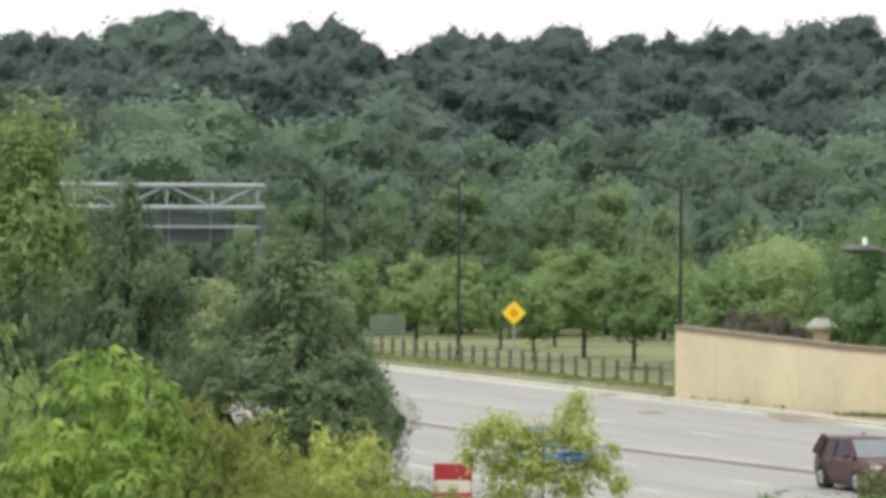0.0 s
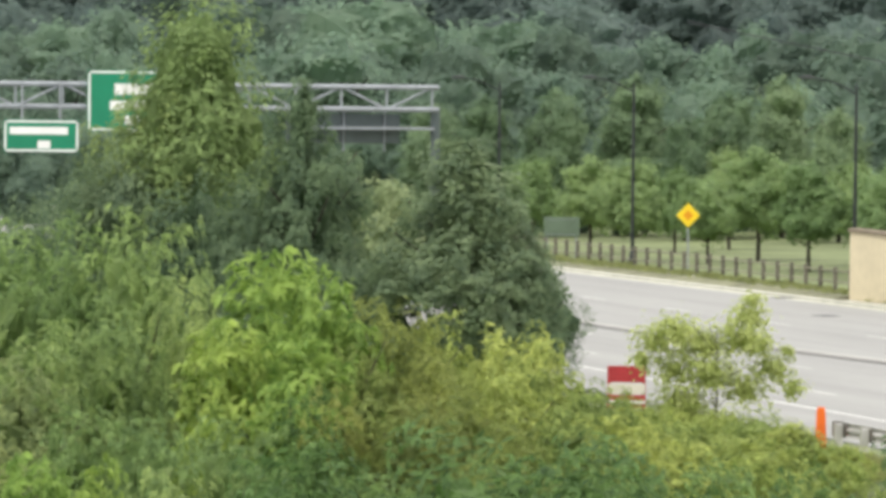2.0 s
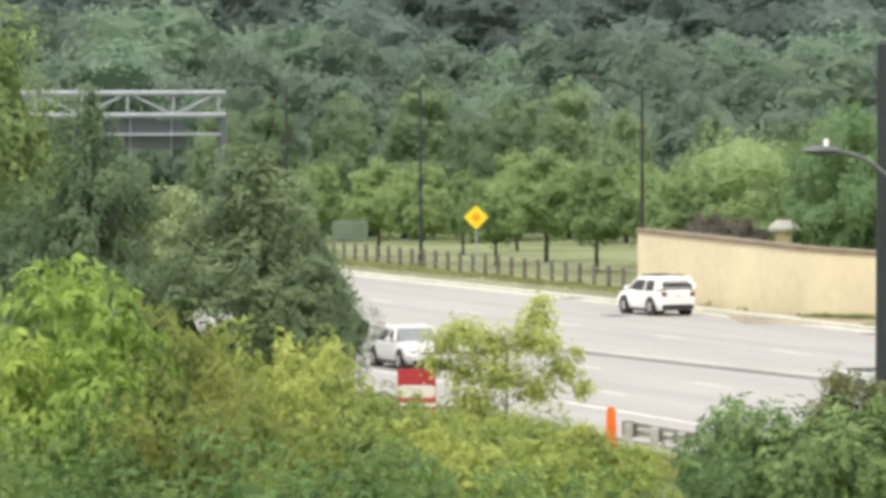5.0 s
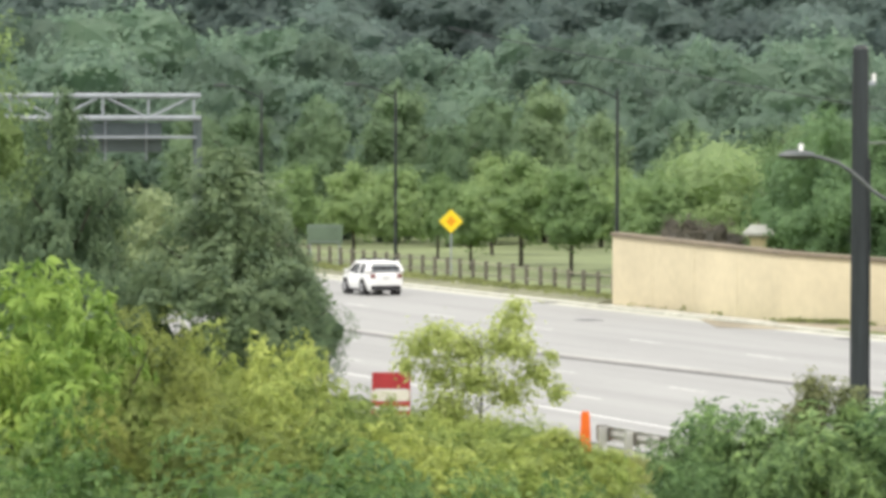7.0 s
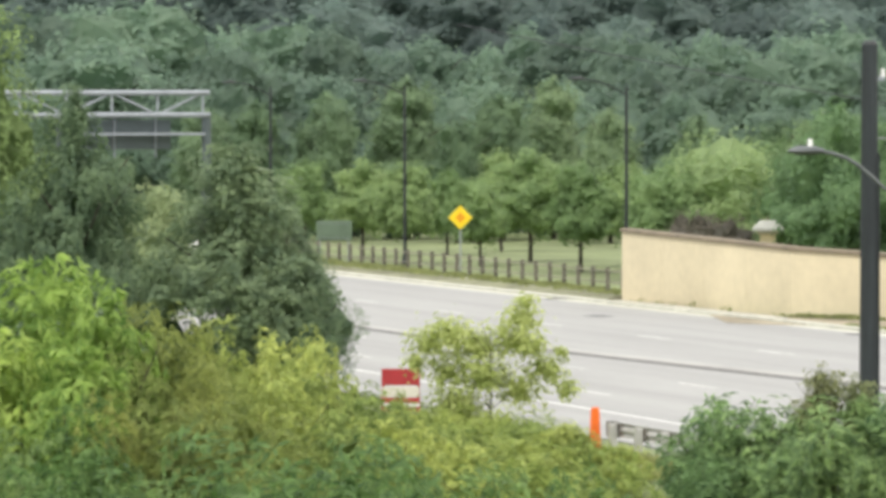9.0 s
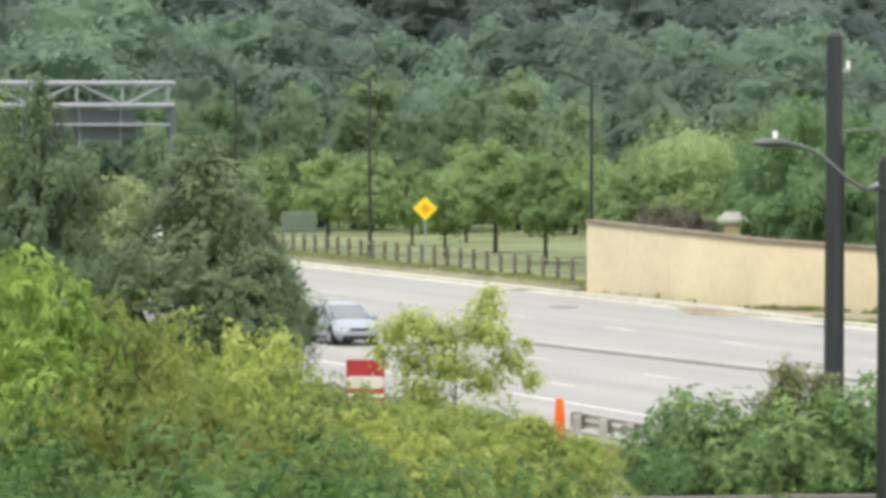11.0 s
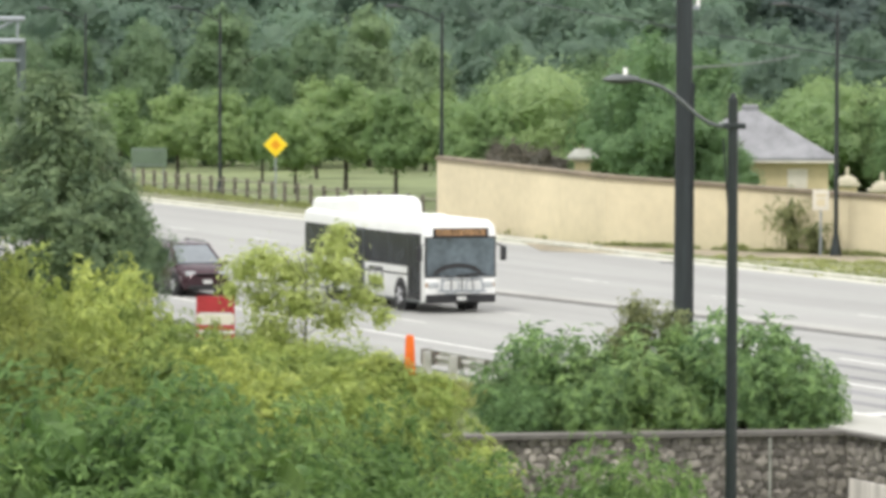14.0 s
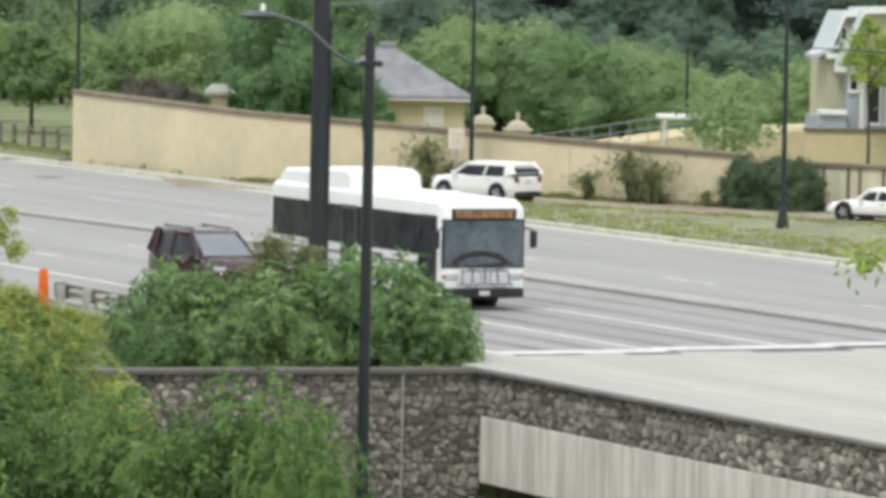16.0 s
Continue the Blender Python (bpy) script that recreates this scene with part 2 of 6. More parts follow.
M = {
    "asphalt": mat("asphalt", (0.281, 0.281, 0.268), 0.85, spread=0.10, scale=0.25, fine=6, bump=0.15, stretch=(0.12, 1.6, 1)),
    "deck": mat("deck_concrete", (0.375, 0.37, 0.338), 0.85, spread=0.09, scale=0.3, fine=5, bump=0.1, stretch=(0.15, 1.4, 1)),
    "kerb": mat("kerb_concrete", (0.47, 0.465, 0.395), 0.85, spread=0.14, scale=1.2, fine=9, bump=0.15),
    "gutter": mat("gutter_dark", (0.13, 0.125, 0.125), 0.9, spread=0.25, scale=0.6, fine=5),
    "tyre_wear": mat("tar_streak", (0.205, 0.203, 0.212), 0.85, spread=0.25, scale=0.6, fine=5, stretch=(0.2, 2, 1)),
    "line": mat("road_paint", (0.6, 0.595, 0.575), 0.7, spread=0.14, scale=1.5, fine=8),
    "line_worn": mat("rubbed_road_paint", (0.415, 0.41, 0.38), 0.8, spread=0.16, scale=0.7, fine=6),
    "median": mat("median_concrete", (0.325, 0.32, 0.30), 0.85, spread=0.12, scale=0.5, fine=7, bump=0.15, stretch=(0.3, 1, 1)),
    "seam": mat("tar_seam", (0.085, 0.085, 0.09), 0.85, spread=0.3, scale=0.8, fine=5),
    "fence_rail": mat("pale_fence_rail", (0.24, 0.23, 0.165), 0.85, spread=0.2, scale=1.5, fine=8, each=0.15),
    "litter": mat("forest_floor", (0.055, 0.065, 0.042), 0.95, spread=0.3, scale=0.15, fine=1.2, bump=0.4),
    "bank": mat("bank_grass", (0.175, 0.178, 0.105), 0.95, spread=0.25, scale=0.5, fine=4, bump=0.4),
    "line_faint": mat("worn_road_paint", (0.5, 0.49, 0.47), 0.75, spread=0.22, scale=1.5, fine=8),
    "grass": mat("grass", (0.158, 0.19, 0.082), 0.95, spread=0.22, scale=0.12, fine=1.6, bump=0.4),
    "dry_grass": mat("dry_grass", (0.20, 0.205, 0.115), 0.95, spread=0.3, scale=0.35, fine=2.5, bump=0.5),
    "blade": leaf_mat("grass_blades", (0.19, 0.232, 0.10), (0.36, 0.405, 0.185)),
    "dirt": mat("dusty_dirt", (0.27, 0.235, 0.165), 0.95, spread=0.3, scale=0.5, fine=4, bump=0.3, stretch=(0.5, 1, 1)),
    "path": mat("pavement", (0.40, 0.385, 0.32), 0.9, spread=0.16, scale=0.6, fine=5, bump=0.15),
    "stucco": mat("stucco", (0.60, 0.525, 0.36), 0.9, spread=0.09, scale=0.22, fine=2.5, bump=0.15),
    "wall_pale": mat("pale_wall_board", (0.58, 0.55, 0.40), 0.9, spread=0.12, scale=0.8, fine=4, bump=0.1, stretch=(2, 2, 0.15)),
    "coping": mat("coping_stone", (0.165, 0.135, 0.092), 0.85, spread=0.2, scale=0.8, fine=5),
    "stone": mat("rubble_stone", (0.295, 0.268, 0.238), 0.9, spread=0.42, scale=3.5, fine=16, bump=0.6, each=0.6, island=0.6),
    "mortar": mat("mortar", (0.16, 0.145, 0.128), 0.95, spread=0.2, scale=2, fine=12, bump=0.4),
    "girder": mat("stained_concrete", (0.60, 0.56, 0.52), 0.9, spread=0.2, scale=2.6, fine=14, bump=0.12, stretch=(2.0, 2.0, 0.12)),
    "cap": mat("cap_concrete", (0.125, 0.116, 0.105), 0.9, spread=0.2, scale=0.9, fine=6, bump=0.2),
    "steel": mat("galvanised_steel", (0.30, 0.325, 0.35), 0.5, 0.3, spread=0.1, scale=1.2, fine=8),
    "rail": mat("guardrail_steel", (0.52, 0.51, 0.48), 0.45, 0.35, spread=0.14, scale=1.2, fine=8),
    "dark_rail": mat("weathered_post", (0.13, 0.115, 0.10), 0.8, spread=0.2, scale=2, fine=12),
    "black": mat("black_paint", (0.012, 0.018, 0.018), 0.45, spread=0.2, scale=2, fine=9),
    "wood": mat("weathered_wood", (0.024, 0.030, 0.032), 0.85, spread=0.3, scale=1.2, fine=10, bump=0.4, stretch=(3, 3, 0.2)),
    "fence": mat("fence_wood", (0.135, 0.125, 0.095), 0.85, spread=0.22, scale=1.5, fine=8, bump=0.2, each=0.2),
    "bark": mat("bark", (0.06, 0.05, 0.04), 0.95, spread=0.3, scale=2, fine=12, bump=0.5),
    "white": mat("white_paint", (0.80, 0.80, 0.78), 0.35, spread=0.04, scale=0.8, fine=5),
    "cream": mat("cream_paint", (0.62, 0.58, 0.5), 0.6, spread=0.08, scale=0.8, fine=5),
    "maroon": mat("maroon_paint", (0.055, 0.027, 0.034), 0.14, 0.3, spread=0.08, scale=0.8, fine=5),
    "brown_red": mat("brown_red_paint", (0.075, 0.022, 0.02), 0.3, 0.2, spread=0.08, scale=0.8, fine=5),
    "silver": mat("silver_blue_paint", (0.36, 0.405, 0.455), 0.3, 0.35, spread=0.05, scale=0.8, fine=5),
    "grey": mat("grey_paint", (0.56, 0.57, 0.58), 0.3, 0.25, spread=0.05, scale=0.8, fine=5),
    "blue": mat("blue_paint", (0.03, 0.12, 0.42), 0.3, 0.2, spread=0.05, scale=0.8, fine=5),
    "glass": mat("tinted_glass", (0.028, 0.031, 0.034), 0.25, spread=0.5, scale=1.2, fine=4, spec=0.15),
    "screen": mat("windscreen_glass", (0.095, 0.12, 0.14), 0.1, spread=0.35, scale=1.2, fine=4, spec=0.7),
    # lightened base colour stands in for the sky mirrored in the glass
    "sky_glass": mat("sky_toned_glass", (0.15, 0.17, 0.185), 0.08, spread=0.1, scale=1.2, fine=4, spec=1.0),
    "cast_stone": mat("cast_stone", (0.42, 0.39, 0.29), 0.85, spread=0.12, scale=1.5, fine=8),
    "pale_stone": mat("pale_cap_stone", (0.31, 0.315, 0.28), 0.85, spread=0.12, scale=1.5, fine=8),
    "lamp_grey": mat("dark_grey_metal", (0.10, 0.112, 0.112), 0.5, 0.2, spread=0.12, scale=1.5, fine=8),
    "rubber": mat("rubber", (0.014, 0.014, 0.014), 0.85, spread=0.15, scale=3, fine=12),
    "rim": mat("alloy", (0.42, 0.42, 0.43), 0.4, 0.5, spread=0.12, scale=3, fine=12),
    "trim_black": mat("black_plastic", (0.016, 0.016, 0.018), 0.6, spread=0.15, scale=3, fine=12),
    "lamp_glass": mat("headlamp_glass", (0.45, 0.47, 0.48), 0.15, spread=0.05, scale=3, fine=12),
    "red_glass": mat("tail_lamp", (0.16, 0.02, 0.02), 0.25, spread=0.08, scale=3, fine=12),
    "amber": mat("amber_display", (0.24, 0.135, 0.06), 0.5, spread=0.4, scale=6, fine=20, emit=0.05),
    "plate": mat("number_plate", (0.6, 0.6, 0.58), 0.5, spread=0.06, scale=4, fine=20),
    "ad_dark": mat("side_panel_print", (0.10, 0.10, 0.10), 0.4, spread=0.4, scale=2.5, fine=8),
    "yellow": mat("warning_yellow", (0.82, 0.58, 0.01), 0.45, spread=0.05, scale=2, fine=10),
    "ochre": mat("warning_symbol", (0.72, 0.30, 0.0), 0.5, spread=0.08, scale=2, fine=10),
    "orange": mat("safety_orange", (0.85, 0.16, 0.015), 0.5, spread=0.08, scale=2, fine=10),
    "red": mat("barricade_red", (0.36, 0.026, 0.032), 0.5, spread=0.12, scale=2, fine=10),
    "sign_green": mat("sign_green", (0.0, 0.20, 0.10), 0.45, spread=0.07, scale=0.8, fine=5),
    "sign_back": mat("sign_back", (0.10, 0.125, 0.125), 0.5, 0.2, spread=0.1, scale=0.8, fine=5),
    "board_green": mat("board_green", (0.115, 0.165, 0.11), 0.6, spread=0.15, scale=1, fine=6),
    "siding_blue": mat("blue_grey_siding", (0.36, 0.39, 0.42), 0.8, spread=0.1, scale=0.6, fine=5),
    "roof_pale": mat("pale_metal_roof", (0.50, 0.55, 0.56), 0.5, spread=0.1, scale=0.8, fine=6),
    "shingle": mat("roof_shingle", (0.22, 0.222, 0.235), 0.9, spread=0.18, scale=1, fine=8, bump=0.3),
    "house": mat("house_stucco", (0.52, 0.445, 0.27), 0.9, spread=0.07, scale=0.5, fine=4, bump=0.1),
    # siding set lower so that the house's shade is part of the colour
    "house_pale": mat("house_siding_shaded", (0.44, 0.43, 0.31), 0.85, spread=0.08, scale=0.5, fine=4),
    # pale blue-grey holds the distance haze over the tower's stone
    "far_stone": mat("hazed_masonry", (0.46, 0.47, 0.51), 0.9, spread=0.1, scale=0.1, fine=0.8),
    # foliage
    # distance haze is mixed into the two woodland colours: bluish, pale, low contrast
    "wood_far": leaf_mat("hazed_woodland_leaves", (0.100, 0.148, 0.150), (0.155, 0.220, 0.202), each=0.28, glow=0.6, mixed=0.3),
    "wood_mid": leaf_mat("hazed_woodland_edge_leaves", (0.120, 0.190, 0.160), (0.188, 0.280, 0.212), each=0.26, glow=0.6, mixed=0.35),
    "lawn_leaf": leaf_mat("lawn_tree_leaves", (0.150, 0.240, 0.112), (0.26, 0.375, 0.165), each=0.16, mixed=0.45),
    "round_leaf": leaf_mat("willow_leaves", (0.150, 0.238, 0.12), (0.27, 0.392, 0.19), each=0.15, mixed=0.45),
    "dark_leaf": leaf_mat("dark_leaves", (0.076, 0.132, 0.086), (0.205, 0.292, 0.165), each=0.12, mixed=0.35, patch=1.0),
    "tall_leaf": leaf_mat("tall_tree_leaves", (0.10, 0.16, 0.06), (0.315, 0.435, 0.18), each=0.12, mixed=0.5, patch=1.0),
    "fern_leaf": leaf_mat("fern_leaves", (0.112, 0.185, 0.082), (0.345, 0.475, 0.185), each=0.12, mixed=0.4, patch=1.0),
    "light_leaf": leaf_mat("light_leaves", (0.11, 0.205, 0.046), (0.41, 0.555, 0.158), each=0.12, mixed=0.45, patch=1.4),
    "yellow_leaf": leaf_mat("yellow_green_leaves", (0.130, 0.195, 0.062), (0.45, 0.545, 0.180), each=0.22, mixed=0.45, patch=1.6),
    "low_leaf": leaf_mat("thicket_leaves", (0.036, 0.080, 0.030), (0.205, 0.335, 0.115), each=0.2, mixed=0.45, patch=1.7),
    "shrub_leaf": leaf_mat("shrub_leaves", (0.045, 0.104, 0.055), (0.32, 0.475, 0.21), each=0.18, mixed=0.45, patch=1.9),
    "sap_leaf": leaf_mat("sapling_leaves", (0.27, 0.34, 0.10), (0.55, 0.62, 0.27), each=0.05),
    "pale_leaf": leaf_mat("pale_leaves", (0.17, 0.235, 0.13), (0.38, 0.46, 0.26), each=0.05),
    "rust_leaf": leaf_mat("rust_leaves", (0.085, 0.085, 0.07), (0.16, 0.155, 0.12), each=0.1),
    "round_dark": leaf_mat("broad_leaves", (0.092, 0.165, 0.085), (0.20, 0.315, 0.155), each=0.05),
    "olive_leaf": leaf_mat("olive_leaves", (0.12, 0.15, 0.075), (0.29, 0.325, 0.165), each=0.1),
    "back_leaf": leaf_mat("back_tree_leaves", (0.118, 0.190, 0.118), (0.198, 0.295, 0.165), each=0.2, mixed=0.4),
    "dull_leaf": leaf_mat("dull_olive_leaves", (0.115, 0.160, 0.055), (0.33, 0.405, 0.130), each=0.14, mixed=0.4, patch=1.3),
    "grey_leaf": leaf_mat("grey_green_leaves", (0.12, 0.175, 0.076), (0.37, 0.45, 0.202), each=0.1, mixed=0.4, patch=1.2),
    "hedge_leaf": leaf_mat("hedge_leaves", (0.055, 0.095, 0.055), (0.12, 0.18, 0.10), each=0.1),
}


# ---- mesh helpers ----
def part(name, bm, material, parent, label=""):
    """Links a bmesh as one mesh object, under parent where there is one."""
    me = bpy.data.meshes.new(name)
    bm.to_mesh(me)
    bm.free()
    me.materials.append(M[material])
    ob = new(name, me)
    ob.parent = parent
    if label:
        ob["label"] = label
    return ob


def thing(name, label, category, at=(0, 0, 0), turn=0, group="", kind=""):
    ob = new(name)
    ob.empty_display_size = 0.3
    ob.matrix_basis = pose(*at, 0, 0, turn)
    return tagged(ob, label, category, group, kind)


def box(bm, lo, hi, bevel=0.0):
    lo, hi = Vector(lo), Vector(hi)
    g = bmesh.ops.create_cube(bm, size=1, matrix=Matrix.LocRotScale((lo + hi) / 2, None, hi - lo))
    if bevel:
        edges = list({e for v in g["verts"] for e in v.link_edges})
        bmesh.ops.bevel(bm, geom=edges, offset=bevel, segments=2, affect="EDGES", profile=0.5)
    return bm


def bx(lo, hi, bevel=0.0):
    return box(bmesh.new(), lo, hi, bevel)


def beam(bm, p, q, r, segments=8, r2=None):
    """A round bar from p to q."""
    p, q = Vector(p), Vector(q)
    way = q - p
    turn = way.to_track_quat("Z", "Y").to_matrix().to_4x4()
    bmesh.ops.create_cone(bm, cap_ends=True, segments=segments, radius1=r, radius2=r if r2 is None else r2, depth=way.length,
                          matrix=Matrix.Translation((p + q) / 2) @ turn)
    return bm


def bar(p, q, r, segments=8, r2=None):
    return beam(bmesh.new(), p, q, r, segments, r2)


def loft(rings):
    """A closed skin through rings of equally many points."""
    bm = bmesh.new()
    rows = [[bm.verts.new(p) for p in ring] for ring in rings]
    n = len(rows[0])
    for a, b in zip(rows, rows[1:]):
        for i in range(n):
            bm.faces.new((a[i], a[(i + 1) % n], b[(i + 1) % n], b[i]))
    bm.faces.new(rows[0][::-1])
    bm.faces.new(rows[-1])
    bmesh.ops.recalc_face_normals(bm, faces=bm.faces)
    return bm


def smooth(ob, angle=40):
    for p in ob.data.polygons:
        p.use_smooth = True
    ob.data.set_sharp_from_angle(angle=radians(angle))
    return ob


def prism(outline, z0, z1):
    """An upright block over a ground outline."""
    bm = bmesh.new()
    low = [bm.verts.new((x, y, z0)) for x, y in outline]
    top = [bm.verts.new((x, y, z1)) for x, y in outline]
    n = len(low)
    for i in range(n):
        bm.faces.new((low[i], low[(i + 1) % n], top[(i + 1) % n], top[i]))
    bm.faces.new(top)
    bm.faces.new(low[::-1])
    bmesh.ops.recalc_face_normals(bm, faces=bm.faces)
    return bm


# ---- the ground ----
def step(a, b, v):
    k = min(1, max(0, (v - a) / (b - a)))
    return k * k * (3 - 2 * k)


def ground_z(x, y):
    """Lawn level beyond the road, a wooded hill behind, a bank down to the valley before the road."""
    deep = -0.925 * x + 0.379 * y
    z = -0.06
    z += 17 * step(395, 620, deep) + 9 * step(625, 745, deep)
    if x > -106.7:
        z -= 5.4 * (1 - step(88, 96, y))
    elif y < 49.5:
        z -= 5.0 * step(46.5, 27, y)
    return z


def make_ground():
    xs = [-1800, -1300, -1000] + list(range(-860, -120, 10)) + list(range(-120, -107, 3)) + [-106.72, -106.68] + list(range(-104, -20, 6)) + [0, 60, 200, 600]
    ys = [-900, -500, -250, -100, -50, 0, 10] + list(range(16, 100, 3)) + list(range(105, 420, 12)) + [460, 520, 600, 750, 1000, 1500]
    # the columns by the wing wall lean with it
    verts = [(x + (0.16 * (max(y, 10) - 50.5) if y < 50.5 and -125 < x < -103 else 0), y, ground_z(x, y)) for x in xs for y in ys]
    n = len(ys)
    faces = [(i * n + j, (i + 1) * n + j, (i + 1) * n + j + 1, i * n + j + 1) for i in range(len(xs) - 1) for j in range(n - 1)]
    me = bpy.data.meshes.new("ground")
    me.from_pydata(verts, [], faces)
    me.materials.append(M["grass"])
    return tagged(new("ground", me), "short dry green lawn and grassy banks beside the road", "ground", kind="structure")


make_ground()


def forest_floor():
    """Leaf litter under the hillside woods, lying on the ground sheet."""
    n, wide = 34, 30
    verts, faces = [], []
    for i in range(n + 1):
        for j in range(wide + 1):
            a = radians(157.73 - 15 + 30 * j / wide)
            d = 415 + i * 12.0
            x, y = math.cos(a) * d, math.sin(a) * d
            verts.append((x, y, ground_z(x, y) + 0.3))
    for i in range(n):
        for j in range(wide):
            k = i * (wide + 1) + j
            faces.append((k, k + 1, k + wide + 2, k + wide + 1))
    me = bpy.data.meshes.new("forest_floor")
    me.from_pydata(verts, [], faces)
    me.materials.append(M["litter"])
    tagged(new("forest_floor", me), "dark leaf litter under the hillside woods", "ground", kind="structure")


forest_floor()
ROAD_W, ROAD_E, JOINT = -420, -40, -112.0
KERB, MEDIAN, EDGE = 81.5, 66.9, 50.5


def structure(name, bm, material, label, category):
    return tagged(part(name, bm, material, None), label, category, kind="structure")


structure("road", bx((ROAD_W, EDGE - 1.2, -0.5), (JOINT, KERB, 0)), "asphalt", "pale grey worn asphalt carriageway of a wide divided road", "road")
structure("bridge_deck", bx((JOINT, EDGE + 0.35, -0.9), (ROAD_E, KERB, 0.004)), "deck", "light concrete bridge deck carrying the road", "bridge")
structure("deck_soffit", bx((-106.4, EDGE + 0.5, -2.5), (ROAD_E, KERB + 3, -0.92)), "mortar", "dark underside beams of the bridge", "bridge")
# underpass shade is put into this wall by the cap's dark concrete
structure("abutment", bx((-107.2, EDGE + 0.6, -6.0), (-106.3, KERB + 3, -2.52)), "cap", "abutment wall under the bridge, shade put into its dark concrete", "bridge")
structure("kerb", bx((ROAD_W, KERB, -0.3), (ROAD_E, KERB + 0.45, 0.14), 0.03), "kerb", "worn concrete kerb along the far lane", "kerb")
structure("kerb_gutter", bx((ROAD_W, KERB - 0.75, -0.2), (ROAD_E, KERB - 0.003, 0.006)), "kerb", "light concrete gutter strip beside the kerb", "gutter")
MEDIAN_LINE = ((ROAD_W, 63.3, 0.7), (-192.0, 63.3, 0.7), (-178.0, 64.25, 0.75), (-162.0, 65.4, 0.85), (-148.0, 66.5, 1.1), (-138.0, 66.95, 1.2), (-116.0, 67.05, 1.3), (ROAD_E, 67.05, 1.3))
structure("median", loft([[(x, y, -0.3), (x, y, 0.07), (x, y + 0.05, 0.1), (x, y + w - 0.05, 0.1), (x, y + w, 0.07), (x, y + w, -0.3)] for x, y, w in MEDIAN_LINE]), "median", "low raised concrete median strip that bends with the turning lane", "median")
structure("median_gutter", loft([[(x, y - 0.26, -0.2), (x, y - 0.26, 0.007), (x, y - 0.004, 0.007), (x, y - 0.004, -0.2)] for x, y, w in MEDIAN_LINE]), "gutter", "dark gutter line along the median", "gutter")
structure("pavement", bx((-224, KERB + 0.46, -0.3), (-199.5, KERB + 1.5, 0.1)), "path", "narrow concrete pavement before the wall and fence", "pavement")
structure("shoulder_strip", bx((JOINT + 0.2, EDGE + 0.02, -0.2), (ROAD_E, EDGE + 2.2, 0.13), 0.03), "deck", "raised concrete walkway along the bridge edge", "pavement")


def strip(name, x0, x1, y0, y1, z, material, label):
    return structure(name, bx((x0, y0, z - 0.05), (x1, y1, z)), material, label, "road marking")


strip("lane_line", -131, JOINT + 0.1, 61.75, 61.92, 0.009, "line", "solid white lane line on the bridge approach")
strip("lane_line", -127, JOINT + 0.1, 57.65, 57.82, 0.009, "line", "solid white lane line on the bridge approach")
strip("edge_line", -420, JOINT + 0.1, 53.4, 53.58, 0.010, "line", "solid white edge line")
for y0 in (61.75, 57.65, 53.4):
    strip("lane_line", JOINT + 1.7, -60, y0, y0 + 0.17, 0.010, "line_worn", "nearly worn away line on the bridge deck")
for y0, name in ((61.1, "lane_dash"), (56.5, "lane_dash"), (71.75, "lane_dash")):
    x = -295.0 + (y0 * 7.3) % 12
    while x < (-138 if y0 < 65 else -120):
        tagged(strip(name, x, x + 3.4, y0, y0 + 0.16, 0.009, "line_faint", "worn white lane dash"), group="lane dashes")
        x += 12.4
for y0, w in ((58.6, 0.5), (60.4, 0.45), (63.0, 0.5), (64.9, 0.45), (54.8, 0.45), (56.3, 0.5)):
    strip("wheel_track", -135, JOINT + 0.1, y0, y0 + w, 0.005, "tyre_wear", "darker tyre track worn into the lane")
bm = bmesh.new()
for y0, y1, dx in ((53.0, 58, 0.0), (58, 63, -0.5), (63, 66.7, -1.0)):
    box(bm, (JOINT + dx - 0.15, y0, -0.05), (JOINT + dx + 0.75, y1, 0.014))
structure("bridge_joint", bm, "line", "pale strip across the road at the bridge joint", "road joint")
bm = bmesh.new()
for y0, y1, dx, w in ((53.6, 55.5, 0.0, 0.3), (56.6, 58, 0.0, 0.55), (58, 60.2, -0.5, 0.35), (60.2, 63, -0.5, 0.9), (63, 66.7, -1.0, 0.75)):
    box(bm, (JOINT + dx + 0.76, y0, -0.05), (JOINT + dx + 0.76 + w, y1, 0.012))
structure("bridge_joint", bm, "seam", "dark seam across the road beside the bridge joint", "road joint")
for cx, cy in ((-205.4, 76.5), (-223.5, 81.0), (-186, 80.4)):
    structure("drain_cover", bx((cx - 0.7, cy - 0.35, -0.05), (cx + 0.7, cy + 0.5, 0.012), 0.004), "seam", "dark iron drain cover set in the lane", "drain cover")

# service road that leaves beside the wall
WALL = [Vector((-218.9, 82.75)), Vector((-202.0, 84.2)), Vector((-178.6, 96.3))]
WW = (WALL[2] - WALL[1]).normalized()
WN = Vector((WW.y, -WW.x))


def beside(along, off):
    """A ground place along the slanting wall and off it, towards the road."""
    p = WALL[1] + WW * along + WN * off
    return (p.x, p.y)


structure("service_road", prism([beside(-4, 0.9), beside(80, 0.9), beside(80, 5.6), beside(11, 5.6), beside(2, 6.6)], -0.3, 0.025), "dirt", "narrow dusty service road beside the wall", "road")
structure("grass_verge", prism([(-191.5, KERB + 0.5), (-110, KERB + 0.5), beside(80, 5.65), beside(10.5, 5.65)], -0.3, 0.05), "dry_grass", "wedge of dry grass between road and service road", "grass")
